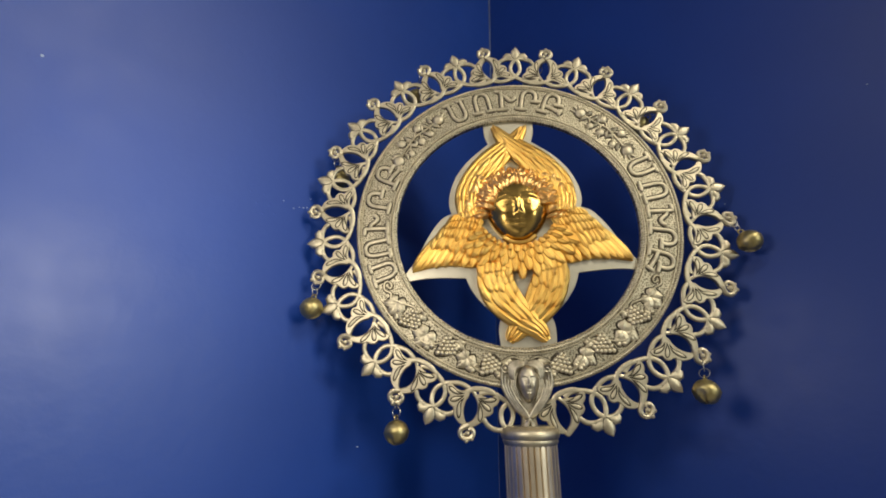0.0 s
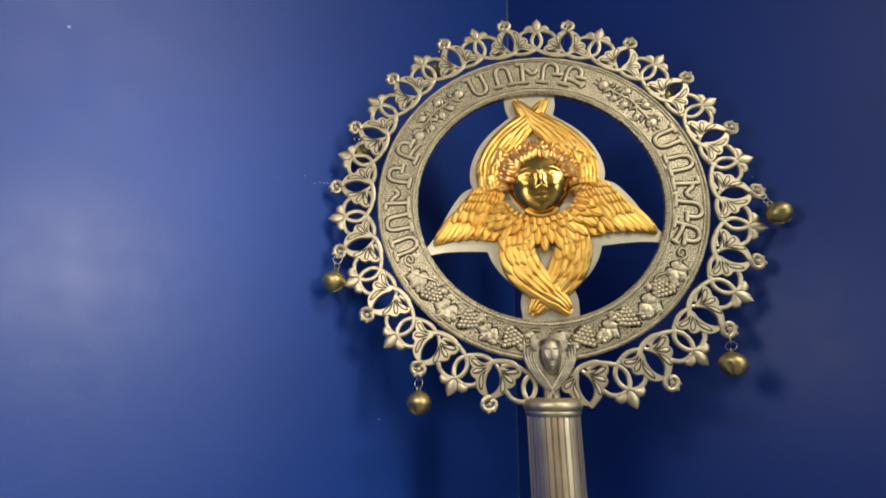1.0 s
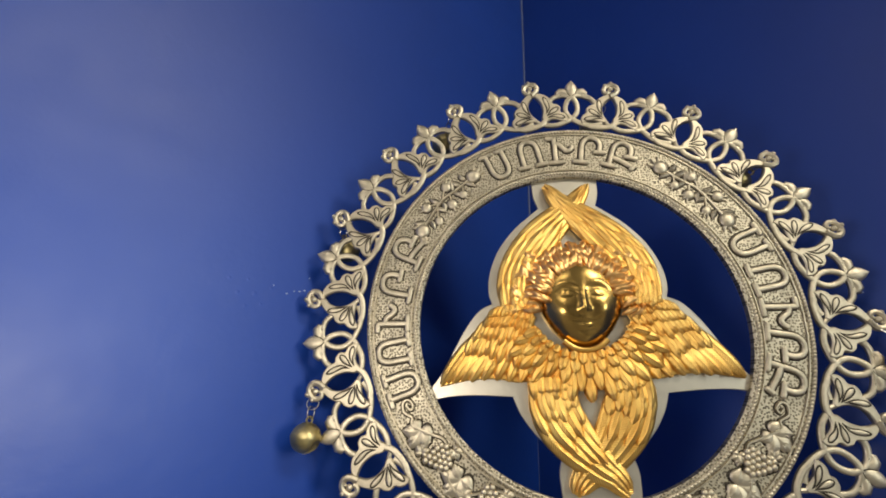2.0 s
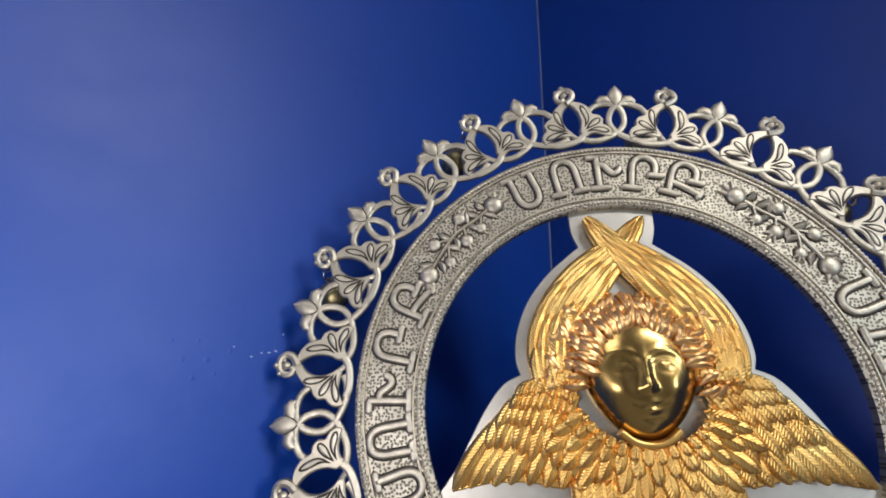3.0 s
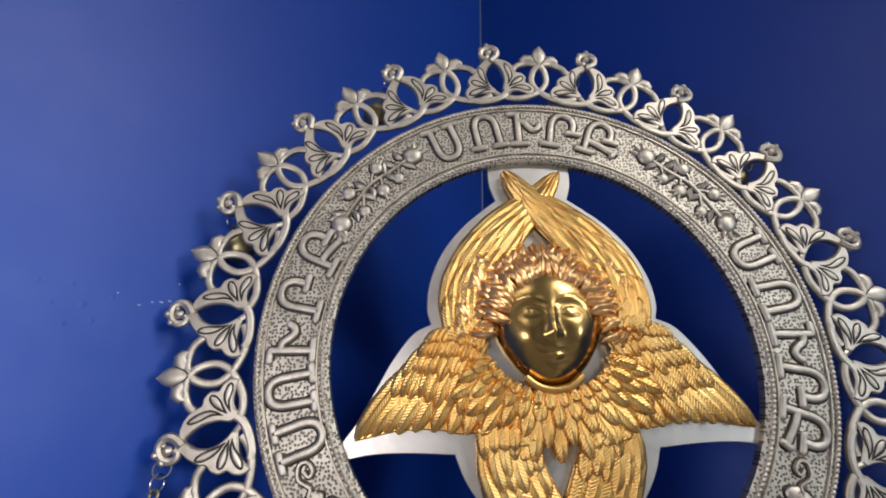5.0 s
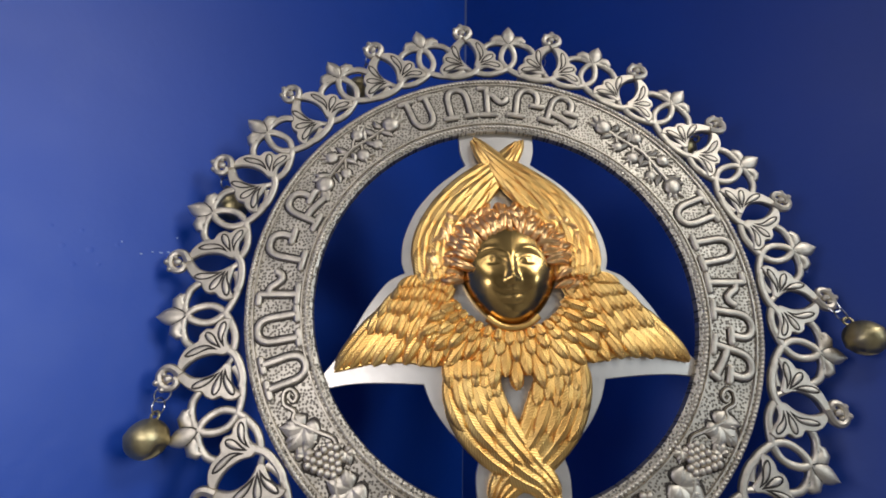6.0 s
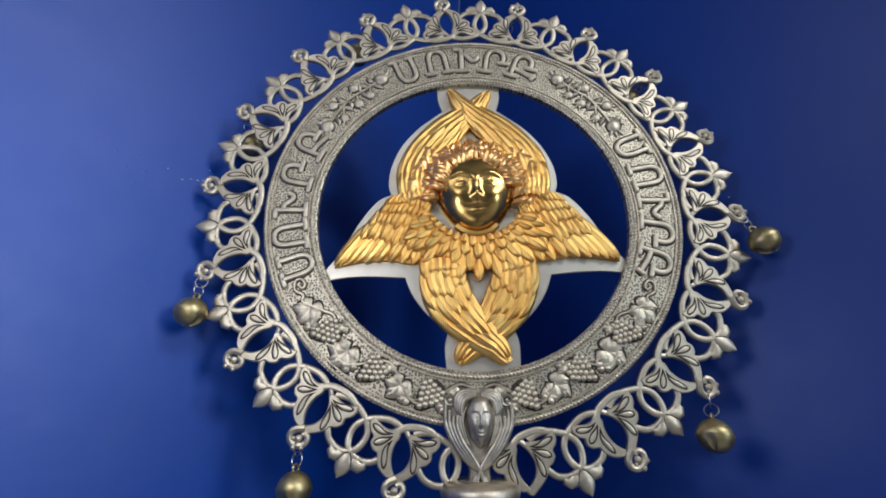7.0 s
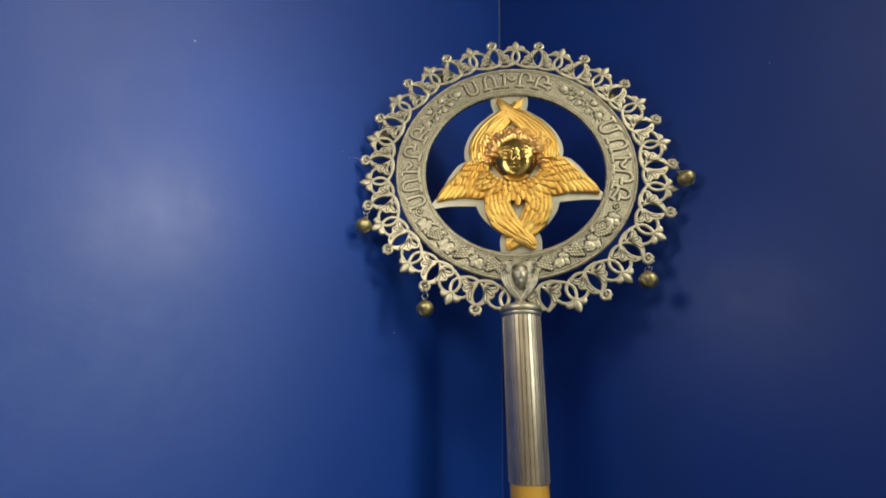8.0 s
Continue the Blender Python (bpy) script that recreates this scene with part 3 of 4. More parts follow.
def fleur():
    g = Geo()
    rise = lambda t: 1.5 * (0.5 + 0.5 * math.sin(math.pi * min(1, t * 1.1)))
    g.blade([(0, 138.2), (0, 140.2), (0, 142.4), (0, 144.6), (0, 146.6), (0, 148.4), (0, 150.2)], lambda t: 3.8 * math.sin(math.pi * min(1, 0.1 + 0.9 * t)) ** 0.8 + 0.12, rise, -0.4, "leaf", 2.2)
    for s in (1, -1):
        g.blade([(0.6 * s, 138.6), (2.6 * s, 140.6), (4.8 * s, 142.0), (6.8 * s, 142.2), (8.4 * s, 141.0), (9.0 * s, 139.0)], lambda t: 2.9 * math.sin(math.pi * min(1, 0.12 + 0.86 * t)) ** 0.8 + 0.1, rise, -0.1, "leaf", 1.9)
    # raised dark lines painted in as the shade between lobes and rods
    g.now = 1
    for t in (1, -1):
        g.sweep(spline([(0.5 * t, 138.4), (1.9 * t, 140.0), (3.1 * t, 142.2), (3.7 * t, 143.6)], 4), 0.42, 0.3, -1.2, seg=6, ends=lambda q: 1 - 0.5 * q)
        g.sweep(spline([(2.0 * t, 138.2), (4.6 * t, 139.6), (7.0 * t, 139.4)], 4), 0.4, 0.3, -0.75, seg=6, ends=lambda q: 1 - 0.5 * q)
    g.now = 0
    return g


def strand():
    """One of the two interlaced rods under a fleur."""
    g = Geo()
    pts = [(-14.8, 133.2, 0.1), (-13.4, 135.4, 0.0), (-11.0, 138.0, 0.0), (-6.6, 139.6, 0.0), (-2.0, 139.2, -0.5), (1.8, 136.6, -0.4), (3.6, 132.0, 0.2), (3.2, 127.4, 0.3), (0.2, 123.4, 0.3), (-4.4, 120.4, 0.2), (-9.6, 118.4, 0.0), (-14.2, 118.4, 0.0), (-18.0, 119.6, 0.1)]
    g.sweep(spline(pts, 4), 1.65, 1.3, 0.4, seg=10)
    return g


# outlines of the two palmettes of a pair, counter-clockwise from the foot: the first runs out into the neck of the curl
PALM_IN = [(-1.4, 121.6), (-0.2, 123.4), (-2.2, 126.2), (-3.6, 129.6), (-3.7, 133.2), (-2.4, 136.8), (0.0, 139.4), (2.4, 142.0), (0.2, 143.8), (-3.2, 141.6), (-6.4, 139.0), (-8.8, 136.0), (-9.6, 133.6), (-11.8, 132.4), (-13.6, 129.6), (-13.2, 126.8), (-14.8, 125.0), (-15.8, 121.8), (-14.6, 118.4), (-12.4, 120.0), (-9.0, 121.8), (-4.8, 121.8)]
PALM_OUT = [(5.6, 120.4), (8.0, 121.8), (11.0, 121.8), (14.4, 120.4), (17.4, 118.9), (18.6, 121.8), (17.2, 125.0), (15.2, 126.8), (15.8, 129.4), (14.0, 132.2), (11.4, 133.2), (10.8, 136.0), (8.8, 139.0), (5.6, 141.2), (2.4, 141.8), (0.8, 140.4), (2.4, 138.2), (4.0, 135.0), (4.6, 131.4), (4.3, 127.6), (3.1, 124.2), (3.8, 121.8)]
# grooves: foot, bend and rounded end, half width
GROOVES_IN = (((-2.6, 123.6), (-7.4, 123.8), (-14.0, 121.4), 1.6), ((-2.8, 124.6), (-6.8, 126.6), (-12.0, 129.2), 1.75), ((-3.4, 125.8), (-5.6, 130.4), (-6.9, 137.2), 1.6))
GROOVES_OUT = (((6.4, 123.2), (11.4, 124.0), (17.0, 121.6), 1.55), ((6.2, 124.4), (9.4, 126.8), (14.2, 129.6), 1.75), ((5.9, 125.8), (7.9, 130.6), (6.3, 138.6), 1.5))


def palmettes(single=False):
    """Two fan-shaped palmettes round an oval opening, tied off by a curled tip; slot 1 is the tarnished grooves."""
    g = Geo()
    for rim, grooves in ((PALM_IN, GROOVES_IN), (PALM_OUT, GROOVES_OUT)):
        g.slab(spline(rim, 3, True), -1.2, 1.6, 0.6)
        for root, bend, end, w in grooves:
            line = spline([root, bend, end], 5)
            drop = lambda t: math.sin(math.pi * min(0.985, t * 0.97 + 0.015) ** 1.9) ** 0.7
            g.now = 1
            g.blade(line, lambda t: 0.12 + w * drop(t), lambda t: 0.06, -1.17, "flat", 0.2)
            g.now = 0
            core = line[3:-1]
            g.blade(core, lambda t: 0.05 + w * 0.62 * drop(t), lambda t: 0.2, -1.22, "leaf", 0.15)
    # stem of the outer palmette, running out of the rod along the band
    g.sweep(spline([(5.2, 123.2), (4.0, 121.0), (1.0, 119.0), (-3.4, 117.9), (-8.0, 117.6), (-11.4, 118.4)], 5), 1.75, 1.35, 0.2, seg=10)
    g.sweep(spline([(-1.0, 123.0), (0.6, 121.2), (2.2, 120.0)], 4), 1.3, 1.1, 0.3, seg=8)
    if single:
        return g
    # the curl: the neck swings out over the opening, turns back and rolls in
    g.sweep(spline([(-0.6, 140.8), (1.6, 142.4), (3.2, 144.4), (3.2, 146.8), (1.4, 148.6), (-1.2, 148.8), (-3.6, 147.6), (-4.8, 145.4), (-4.2, 143.2), (-2.6, 142.6), (-1.4, 143.6)], 5), 1.75, 1.7, -0.5, seg=8, ends=lambda t: 1.1 - 0.35 * t)
    g.ball((-1.0, -0.9, 145.6), 1.75, 1.6), g.ball((-1.4, -0.8, 149.9), 1.5, 1.6), g.ball((-4.6, -0.7, 148.0), 1.3, 1.4), g.ball((1.0, -1.3, 146.8), 1.0, 1.1)
    return g


petal_mesh = fleur().mesh("fleur", SILVER, OXIDE_AND_SHADE, sharp=70)
s = strand()
rod_left, rod_right = s.mesh("rod", SILVER, sharp=80), s.mirrored().mesh("rod", SILVER, sharp=80)
palm = palmettes().mesh("palmette", SILVER, OXIDE_AND_SHADE, sharp=24)
palm_single = palmettes(True).mesh("palmette", SILVER, OXIDE_AND_SHADE, sharp=24)


def border(k):
    """Where the k-th piece of the border sits: the ring is bent a little out of round and, by the wall, out of its plane."""
    a = FIRST - STEP * k
    out, lean = 0.001 * math.cos(radians(2 * (a - 130))), 4.0 * max(0.0, math.cos(radians(a - 155)))
    return spin(a) @ pose(0, 0, 0.115, lean) @ pose(0, 0, out - 0.115)


for k in range(-8, 9):
    turn = border(k)
    part("fleur_de_lis", petal_mesh, fan, place=turn)
    part("rod", rod_left, fan, place=turn)
    part("rod", rod_right, fan, place=turn)
part("rod", rod_left, fan, place=border(-9))
part("rod", rod_right, fan, place=border(-9))
for k in range(-9, 9):
    part("palmette", palm_single if k == 8 else palm, fan, place=border(k + 0.5))

# ---- the fan: silver plate behind the cherub ----
CHERUB = pose(0.0008, 0, 0, 0, -1.7, 0)    # plate, wings and face sit a little askew in the ring
HALF = [(-19.2, 84.5), (-19.0, 78), (-18.6, 71), (-16.4, 64.0)], [(-16.4, 64.0), (-22.4, 59.4), (-32, 51.2), (-41.2, 39.4), (-46.8, 26), (-48.0, 15), (-46.5, 8.9)], [(-46.5, 8.9), (-54, 5.0), (-62, -5), (-69, -17), (-74.5, -26.5), (-82, -36.0)], [(-82, -41.0), (-70, -39.0), (-56, -38.8), (-38.7, -39.9)], [(-38.7, -39.9), (-35.6, -48), (-30, -56.6), (-23.4, -63.6), (-17.2, -69.2)], [(-17.2, -69.2), (-18.8, -75), (-18.8, -82), (-18.0, -91)]
left = []
for run in HALF:
    pts = spline(run, 6)
    left += pts if not left or math.dist(left[-1], pts[0]) > 0.5 else pts[1:]
outline = left + [(-x, z) for x, z in reversed(left)]
g = Geo()
g.slab(outline, 1.4, 2.9, 0.35)
part("plate", g.mesh("plate", PLATE, sharp=40), fan, "smooth silver plate cut to the wings' outline", CHERUB)

# ---- the fan: six gilded wings ----


def along(pts, s):
    """The place and direction at the share s of a polyline."""
    x = s * (len(pts) - 1)
    i = min(int(x), len(pts) - 2)
    f = x - i
    a, b = pts[i], pts[i + 1]
    d = math.dist(a, b) or 1.0
    return (a[0] + (b[0] - a[0]) * f, a[1] + (b[1] - a[1]) * f), ((b[0] - a[0]) / d, (b[1] - a[1]) / d)


def feather(pts, w, high, y):
    """A blunt feather, its tip standing over the next row."""
    g = Geo()
    g.blade(pts, lambda t: max(0.1, w * min(1, 0.6 + 1.2 * t) * (1 if t < 0.6 else math.sqrt(max(0.0, 1 - ((t - 0.6) / 0.41) ** 2)))), lambda t: high * (0.7 + 0.3 * t) * (1 if t < 0.86 else 1 - (t - 0.86) * 2.6), lambda t: y + 0.5 - 1.0 * t, "quill", 1.6)
    return g.mesh("feather", GOLD, sharp=60)


def swept_wing(name, line, width, rows, y, bulge):
    """A long wing: feathers laid along a curve, the outer rows over the inner ones. width(s): half width along it."""
    curve = spline(line, 8)
    bed = Geo()
    bed.blade(curve, lambda t: max(0.3, width(t) * 0.97), lambda t: 0.6 + bulge * 0.55 * math.sin(math.pi * (0.1 + 0.85 * t)), y, "leaf", 0.9)
    wing = part(name, bed.mesh(name, GOLD), fan, "gilded wing in relief", CHERUB)
    rnd = random.Random(11)
    for row, (s0, s1, count, lift) in enumerate(rows):
        n = count
        for j in range(n):
            u = (j + 0.5) / n * 2 - 1
            a, b = s0 + rnd.uniform(-0.06, 0.05), s1 + rnd.uniform(-0.07, 0.04) - 0.05 * abs(u)
            pts = []
            for q in range(13):
                t = a + (b - a) * q / 12
                (x, z), (dx, dz) = along(curve, min(1, max(0, t)))
                k = u * width(t) * (1 - 0.1 * q / 12)
                pts.append((x + dz * k, z - dx * k))
            w = width((a + b) / 2) / n * rnd.uniform(1.25, 1.7)
            part("feather", feather(pts, w, rnd.uniform(1.4, 1.9), y - 0.5 - lift - bulge * 0.5 * (1 - u * u) + rnd.uniform(-0.25, 0.25)), wing)
    return wing


def upper_wing(side, y):
    line = [(side * 31, 4), (side * 32.4, 14), (side * 30, 27), (side * 22.5, 39), (side * 12.5, 50), (side * 1, 60.5), (-side * 6, 68), (-side * 12.5, 77)]
    wide = lambda t: 7.6 + 3.2 * math.sin(math.pi * min(1, 0.15 + t * 1.1)) - 5.4 * max(0, t - 0.55) / 0.45 - max(0, t - 0.9) * 10
    return swept_wing("upper_wing", line, wide, ((0.44, 1.0, 4, 0.0), (0.36, 0.88, 5, 0.6), (0.27, 0.7, 5, 1.0), (0.18, 0.54, 6, 1.4), (0.1, 0.4, 6, 1.8), (0.06, 0.28, 7, 2.2), (0.02, 0.2, 7, 2.5), (-0.02, 0.13, 7, 2.8), (-0.04, 0.07, 7, 3.1)), y, 2.4)


def lower_wing(side, y):
    line = [(side * 18.6, -31), (side * 19.0, -42), (side * 15.4, -53), (side * 8.6, -62.8), (0, -71.5), (-side * 7, -77.4), (-side * 12.5, -84.5)]
    wide = lambda t: 10.4 + 1.8 * math.sin(math.pi * min(1, 0.15 + t * 1.1)) - 7.0 * max(0, t - 0.35) / 0.65 - max(0, t - 0.9) * 12
    return swept_wing("lower_wing", line, wide, ((0.46, 1.0, 4, 0.0), (0.4, 0.88, 4, 0.5), (0.28, 0.7, 5, 0.8), (0.16, 0.52, 5, 1.1), (0.07, 0.36, 6, 1.4), (0.0, 0.22, 6, 1.6), (-0.03, 0.12, 6, 1.8)), y, 1.8)


upper_wing(-1, 0.2), upper_wing(1, -0.7)
lower_wing(1, 0.6), lower_wing(-1, -0.4)


def side_wing(side):
    """A spread wing: rows of feathers that fan from the shoulder, the coverts over the flight feathers."""
    bed = Geo()
    edge = spline([(side * 25, -5), (side * 36, 4.4), (side * 47, 2), (side * 56.5, -8), (side * 64.6, -21), (side * 75.6, -34)], 5) + spline([(side * 60, -31), (side * 46, -31), (side * 34, -33), (side * 22, -30)], 4)
    bed.slab(edge if side < 0 else list(reversed(edge)), -0.6, 0.9, 0.5)
    wing = part("side_wing", bed.mesh("side_wing", GOLD), fan, "gilded outspread wing in relief", CHERUB)
    rnd = random.Random(7)

    def fan_row(n, root, tip, w, lift, bend):
        roots, tips = spline(root, 6), spline(tip, 6)
        for j in range(n):
            s = (j + 0.5) / n
            (x0, z0), _ = along(roots, s)
            (x1, z1), _ = along(tips, s)
            k = 1 + (rnd.uniform(-0.1, 0.1) if lift < -1 else rnd.uniform(-0.03, 0.01))
            x1, z1 = x0 + (x1 - x0) * k + rnd.uniform(-0.4, 0.4), z0 + (z1 - z0) * k
            d = math.dist((x0, z0), (x1, z1))
            nx, nz = (z1 - z0) / d, -(x1 - x0) / d
            pts = [(side * (x0 + (x1 - x0) * t + nx * bend * math.sin(math.pi * t)), z0 + (z1 - z0) * t + nz * bend * math.sin(math.pi * t)) for t in [k / 11 for k in range(12)]]
            part("feather", feather(pts, w * rnd.uniform(0.9, 1.08), rnd.uniform(1.5, 2.3), lift + rnd.uniform(-0.2, 0.2)), wing)

    fan_row(9, [(22, -13), (34, -9), (45, -6), (53.6, -6)], [(33, -33.5), (46, -32.4), (60, -31.6), (70, -32.6), (76.5, -33.6)], 3.5, -0.6, -1.0)
    fan_row(9, [(23, -9), (32, -2), (43, -1), (51.6, -4)], [(31, -25), (43, -22.5), (54, -20.8), (63.4, -19.6)], 3.0, -1.4, -0.8)
    fan_row(10, [(23, -6), (31, 1), (41, 3.2), (49, 0)], [(29, -16.5), (39.5, -13.5), (50, -12), (57.6, -11)], 2.5, -2.0, -0.6)
    fan_row(11, [(24, 0), (32, 4.4), (41, 4.8), (46, 2.8)], [(29, -8), (38, -5.4), (47, -4.4), (53, -5)], 2.0, -2.6, -0.4)
    fan_row(11, [(24.5, 3), (32, 6.4), (41, 6.6), (45, 5.2)], [(27, -3.4), (35.5, -0.4), (44, 0.6), (49.4, -0.4)], 1.7, -3.0, -0.3)
    return wing


side_wing(-1), side_wing(1)

# breast feathers, in rows that fan out under the face
bed = Geo()
bed.slab([(x, z) for x, z in reversed(spline([(-27, -9), (-18, -19), (0, -22), (18, -19), (27, -9), (31, -26), (24, -34), (12, -36), (0, -36.5), (-12, -36), (-24, -34), (-31, -26)], 4, True))], -2.2, 0.9, 0.5)
breast = part("breast", bed.mesh("breast", GOLD), fan, "gilded breast of overlapping feathers", CHERUB)
rnd = random.Random(4)
for n, r0, r1, spread, w, lift in ((11, 26, 46.0, 62, 3.4, -2.6), (12, 22, 40, 68, 3.2, -3.3), (13, 21.5, 33.5, 70, 2.8, -3.9), (14, 20.5, 27.0, 66, 2.2, -4.4)):
    for j in range(n):
        a = -90 + ((j + 0.5) / n * 2 - 1) * spread
        q = 1 - 0.16 * abs(math.sin(radians(a + 90))) + rnd.uniform(-0.03, 0.03)
        pts = [(1.22 * (r0 + (r1 * q - r0) * t) * math.cos(radians(a)), 2.0 + (r0 + (r1 * q - r0) * t) * math.sin(radians(a))) for t in [k / 10 for k in range(11)]]
        part("feather", feather(pts, w * rnd.uniform(0.9, 1.1), rnd.uniform(1.5, 2.3), lift + rnd.uniform(-0.2, 0.2)), breast)


# ---- the fan: cast heads, as plain smooth masks ----


def mask(w, up, down, deep, mats, seat):
    """A plain oval face in relief with brow, nose, cheeks and lips, one mesh. seat: its foot's relief y."""
    g = Geo()

    def bump(x, z, cx, cz, sx, sz):
        return math.exp(-((x - cx) / sx) ** 2 - ((z - cz) / sz) ** 2)

    def relief(x, z):
        r = min(1.0, x * x + z * z)
        d = (1 - r ** 1.5) ** 0.6 * 0.9 + 0.1 * (1 - r)
        g1 = lambda v, width: math.exp(-(v / width) ** 2)
        d += 0.14 * bump(x, z, 0, -0.06, 0.085, 0.25) + 0.15 * bump(x, z, 0, -0.22, 0.13, 0.09)
        u = abs(x) - 0.37
        d += 0.05 * g1(z - 0.31 + 1.1 * u * u, 0.06) * g1(u, 0.3) - 0.17 * bump(u, z, 0, 0.12, 0.2, 0.11) + 0.15 * bump(u, z, 0, 0.1, 0.14, 0.07)
        d += 0.045 * g1(z - 0.175 + 1.6 * u * u, 0.022) * g1(u, 0.17) + 0.025 * g1(z - 0.03 - 0.9 * u * u, 0.02) * g1(u, 0.14) - 0.03 * bump(u, z, 0, 0.1, 0.035, 0.035)
        d += 0.1 * bump(u, z, 0.08, -0.26, 0.22, 0.18) + 0.05 * bump(abs(x), z, 0.12, -0.26, 0.06, 0.05)
        m = z + 0.5 - 0.55 * x * x
        d += 0.07 * g1(m - 0.055, 0.04) * g1(x, 0.18) - 0.075 * g1(m, 0.022) * g1(x, 0.26) + 0.085 * g1(m + 0.065, 0.05) * g1(x, 0.15) - 0.04 * g1(m + 0.16, 0.05) * g1(x, 0.2)
        d += 0.1 * bump(x, z, 0, -0.83, 0.22, 0.13)
        return d

    rows = []
    for i in range(53):
        rr, row = (1 - i / 52), []
        rr = math.sin(rr * math.pi / 2)
        for j in range(96):
            a = 2 * math.pi * j / 96
            x, z = rr * math.cos(a), rr * math.sin(a)
            jaw = 1 - 0.2 * max(0, -z) ** 1.5
            row.append((x * w * jaw, seat - deep * relief(x, z), z * (up if z > 0 else down)))
        rows.append(row)
    rim = [(p[0] * 1.01, seat + 2.5, p[2] * 1.01) for p in rows[0]]
    g.grid([rim] + rows, True)
    return g.mesh("mask", mats, sharp=80)


def lock(w, up, deep, seat, a, k0, k1, hook, thick, lift):
    """One lock of hair from k1 to k0 times the face's outline at the angle a, its tip hooked aside."""
    pts, n = [], 8
    for q in range(n):
        t = q / (n - 1)
        k = k1 + (k0 - k1) * t
        b = radians(a + hook * t * t + 1.3 * math.sin(t * 6 + a * 2))
        pts.append((w * k * math.cos(b), up * k * math.sin(b)))
    g = Geo()
    g.blade(pts, lambda t: thick * (0.5 + 0.5 * math.sin(math.pi * (0.15 + 0.6 * t))) * (1 if t < 0.75 else 1.15 - (t - 0.75) * 4.0), lambda t: thick * 0.8 * (1 - 0.3 * t), lambda t: seat - deep * (lift + 0.42 * math.sin(math.pi * min(1, 0.1 + 0.75 * t))), "quill", 2.5)
    return g


head = part("cherub_head", mask(22.0, 25.0, 25.8, 9.6, FACE, -0.4), fan, "polished gilded cherub face with copper-toned curls", CHERUB @ pose(0.0004, 0, 0.0085))
g = Geo()
g.slab(spline([(-26, -4), (-28, 6), (-25, 17), (-15, 26), (0, 29.5), (15, 26), (25, 17), (28, 6), (26, -4), (20, -4), (12, 12), (0, 16), (-12, 12), (-20, -4)], 4, True)[::-1], -3.6, 1.2, 1.2)
hair = part("hair", g.mesh("hair", HAIR), head, "copper-toned gilded curls")
rnd = random.Random(2)
for n, k0, k1, span, thick, lift in ((38, 1.2, 1.56, 102, 1.8, 0.2), (42, 1.0, 1.34, 104, 1.75, 0.1), (40, 0.84, 1.24, 104, 1.65, 0.36), (36, 0.62, 1.08, 88, 1.45, 0.64)):
    for j in range(n):
        a = 90 + ((j + 0.5) / n * 2 - 1) * span + rnd.uniform(-2.5, 2.5)
        if k1 > 1.5 and abs(a - 90) < 40:
            continue
        squash = 0.97 if abs(a - 90) < 45 else 1.03
        way = 1 if a > 90 else -1
        me = lock(23.6, 25.0, 7.6, 0.0, a, k0 * (1 + rnd.uniform(-0.05, 0.05)) * (1 + 0.14 * max(0.0, abs(a - 90) / 90 - 0.35)), k1 * squash * rnd.uniform(0.96, 1.04), way * rnd.uniform(-14, 16), thick * rnd.uniform(0.8, 1.15), lift + rnd.uniform(-0.06, 0.06)).mesh("curl", HAIR, sharp=70)
        part("curl", me, head)
g = Geo()
g.sweep(spline([(-11, -13.4), (-6, -17.0), (0, -18.2), (6, -17.0), (11, -13.4)], 5), 1.6, 2.6, -4.0, seg=10)
part("neckline", g.mesh("neckline", GOLD), fan, place=CHERUB)

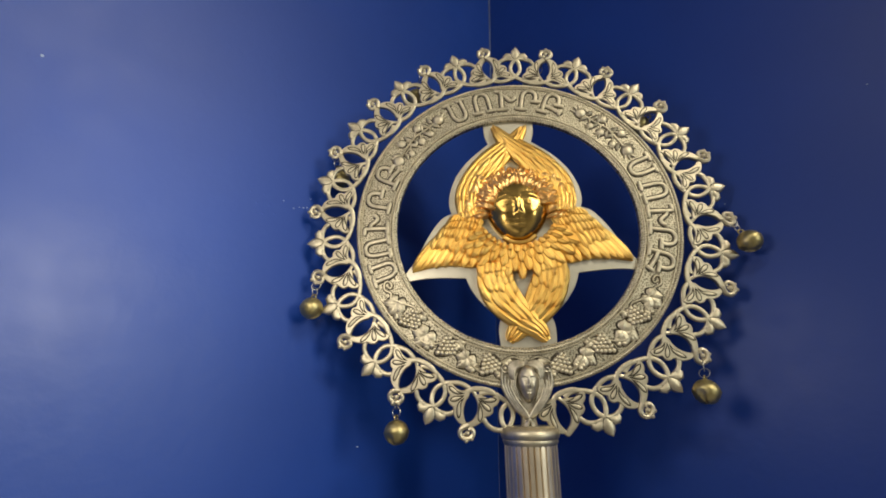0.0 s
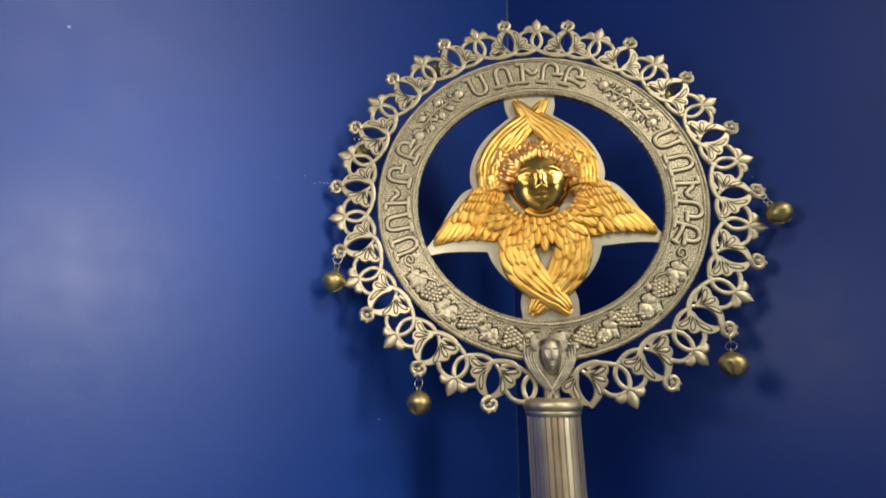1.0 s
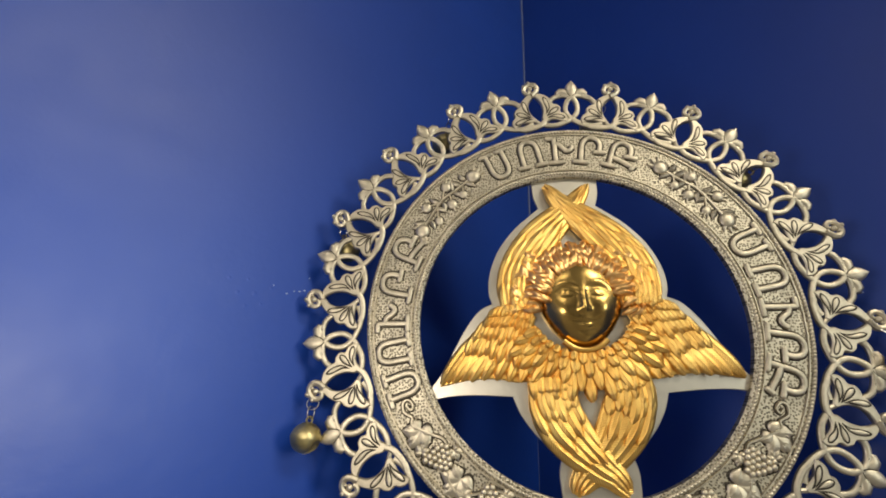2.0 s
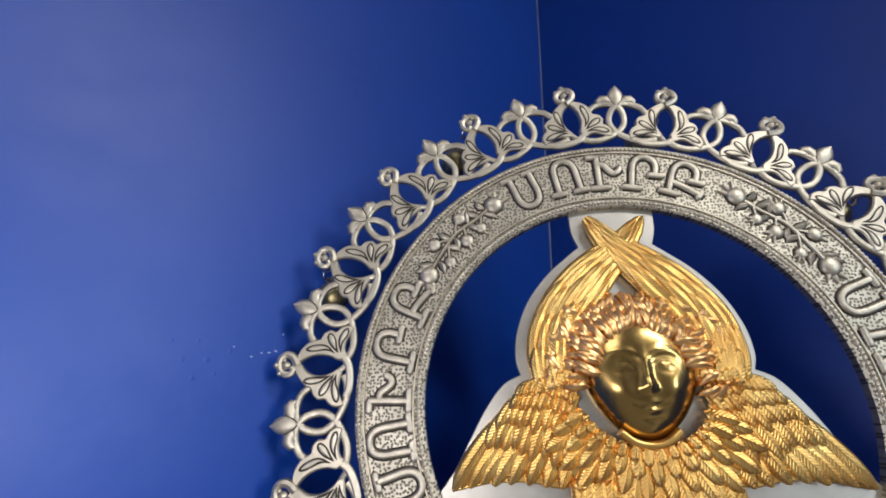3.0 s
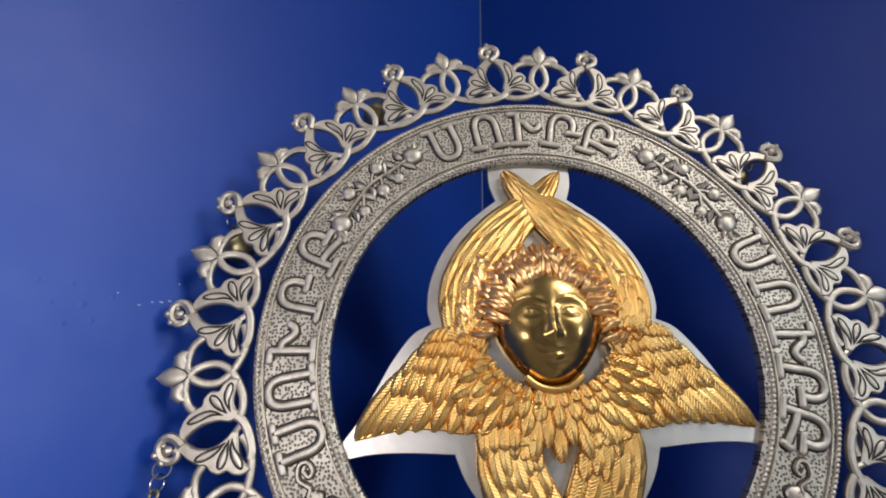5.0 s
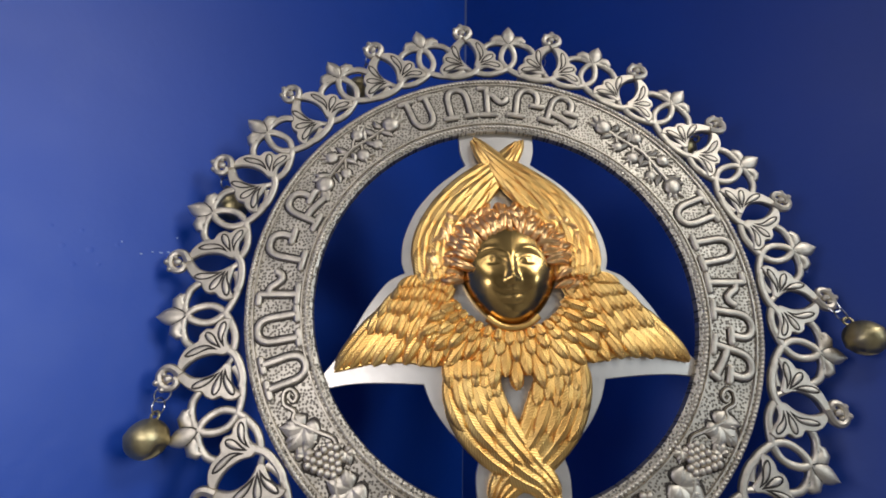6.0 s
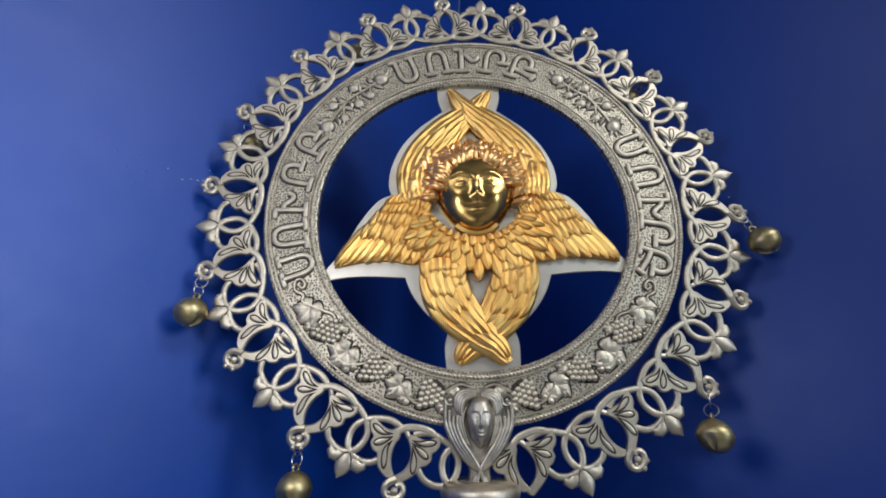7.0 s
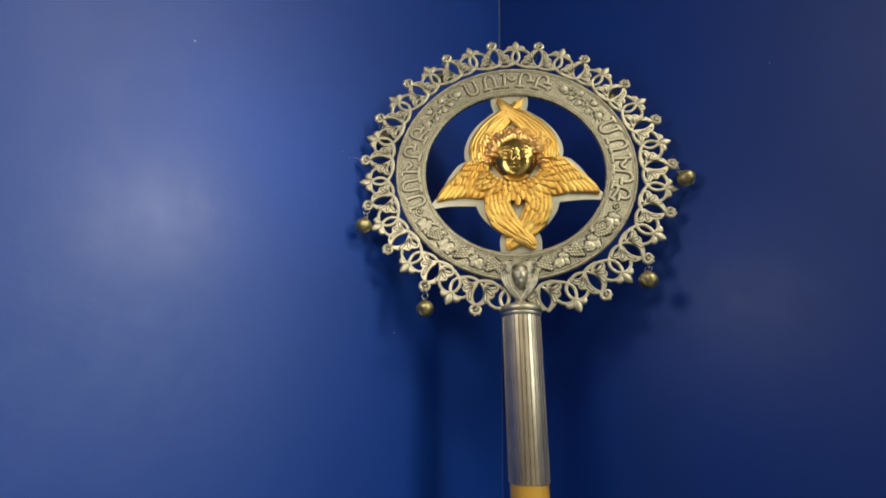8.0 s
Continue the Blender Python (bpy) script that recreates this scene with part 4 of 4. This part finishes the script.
# ---- the fan: small cast head over the collar ----
g = Geo()
shield = spline([(-15.5, -103), (-16.6, -110), (-14.2, -118), (-9.4, -126), (-4.8, -131), (-4.8, -138), (4.8, -138), (4.8, -131), (9.4, -126), (14.2, -118), (16.6, -110), (15.5, -103), (8, -98), (0, -96.4), (-8, -98)], 4, True)
g.slab(shield, -1.6, 1.5, 0.8)
for s in (1, -1):
    # folded wing: four long feathers that cross below the face
    for k in range(4):
        g.blade(spline([(s * (15.2 - 1.7 * k), -103.5 - 2.6 * k), (s * (15.6 - 1.9 * k), -111 - 1.2 * k), (s * (12.8 - 1.8 * k), -118.4 - 0.6 * k), (s * (8.2 - 1.4 * k), -125), (s * (3.2 - 0.8 * k), -130), (-s * (1.6 - 0.3 * k), -133.4), (-s * (3.6 - 0.7 * k), -137.8)], 5), lambda t: 1.25 * math.sin(math.pi * (0.12 + 0.8 * t)) ** 0.5, lambda t: 1.3, -2.3 - 0.35 * k, "leaf", 1.6)
    g.sweep(arc(2.3, 0, 300, 12, s * 13.4, -101.8), 0.8, 1.2, -2.6, seg=7)
    g.ball((s * 13.4, -2.4, -101.8), 1.3, 1.4)
    # rounded tuft beside the crown, with its locks
    for k in range(4):
        g.blade(spline([(s * 1.2, -98.6 - 0.5 * k), (s * (5.0 - 0.4 * k), -97.4 - 1.0 * k), (s * (9.6 - 0.9 * k), -99.4 - 0.9 * k), (s * (10.8 - 0.9 * k), -104.6 - 0.6 * k), (s * (9.4 - 0.5 * k), -108.6)], 4), lambda t: 1.3 * math.sin(math.pi * (0.15 + 0.75 * t)), lambda t: 1.2, -2.4 - 0.5 * k, "leaf", 1.6)
    # long locks that fall beside the cheeks
    for k in range(3):
        g.blade(spline([(s * (5.6 + 1.3 * k), -104.5 - 0.8 * k), (s * (7.6 + 1.2 * k), -110 - 0.5 * k), (s * (6.6 + 1.1 * k), -116), (s * (4.6 + 0.9 * k), -121.5 + 0.8 * k)], 4), lambda t: 0.95 * math.sin(math.pi * (0.14 + 0.8 * t)) ** 0.6, lambda t: 1.2, -2.6 - 0.3 * (2 - k), "leaf", 1.6)
part("head_mount", g.mesh("head_mount", PEWTER, OXIDE_AND_SHADE, sharp=60), fan, "heart-shaped mount with crossed wings, dull cast silver")
part("small_cherub_head", mask(6.6, 10.0, 13.2, 6.0, PEWTER, -2.6), fan, "small dull silver cast cherub face", pose(0.0006, 0, -0.1095))


# ---- jingle bells on the border's curls ----


def jingle_bell():
    bell = new("jingle_bell")
    g = Geo()
    prof = []
    for i in range(15):
        a = math.pi * i / 14
        r = 7.6 * math.sin(a)
        prof.append((max(0.0, r + (0.35 if i == 7 else 0)), 7.4 * math.cos(a)))
    rows = []
    for i, (r, z) in enumerate(prof):
        row = []
        for j in range(36):
            a = 2 * math.pi * j / 36
            k = 0.82 if z < -2.5 and j % 18 in (0, 17, 1) else 1.0
            row.append((r * k * math.cos(a), r * k * math.sin(a), z * (0.9 if k < 1 else 1)))
        rows.append(row)
    g.grid(rows, True)
    part("shell", g.mesh("shell", BRASS), bell)
    g = Geo()
    g.sweep(arc(1.7, -60, 240, 14, 0, 8.4), 0.55, 0.55, seg=6)
    part("eyelet", g.mesh("eyelet", BRASS), bell)
    for k, (z, turn) in enumerate(((12.0, 90), (16.6, 15))):
        g = Geo()
        g.sweep(arc(3.1, 0, 348, 22), 0.32, 0.32, closed=True, seg=6)
        part("wire_link", g.mesh("wire_link", STEEL), bell, "bright wire link", pose(0, 0, z * 0.001, 0, 0, turn))
    return bell


bell = tagged(jingle_bell(), "small aged brass jingle bell hanging from wire links", "bell", "bells round the fan")
spots = [(-0.141, -0.006, -0.061, -5.5), (-0.082, -0.004, -0.139, -7.5), (0.106, -0.008, -0.117, 6.5), (0.1525, -0.0064, -0.022, 4.5),
         (-0.133, 0.012, 0.0445, -3.5), (-0.074, 0.0125, 0.1165, -1.5), (0.0215, 0.0125, 0.1245, 0.5), (0.102, 0.0125, 0.082, 2.5)]
for n, (x, y, z, k) in enumerate(spots):
    hook = border(k) @ Vector((-0.001, 0.0, 0.146))
    turn = (hook - Vector((x, y, z))).to_track_quat("Z", "Y").to_matrix().to_4x4()
    m = FAN @ Matrix.Translation((x, y, z)) @ turn @ pose(0, 0, 0, 0, 0, 40 * n)
    if n:
        copy_thing(bell, m)
    else:
        bell.matrix_basis = m
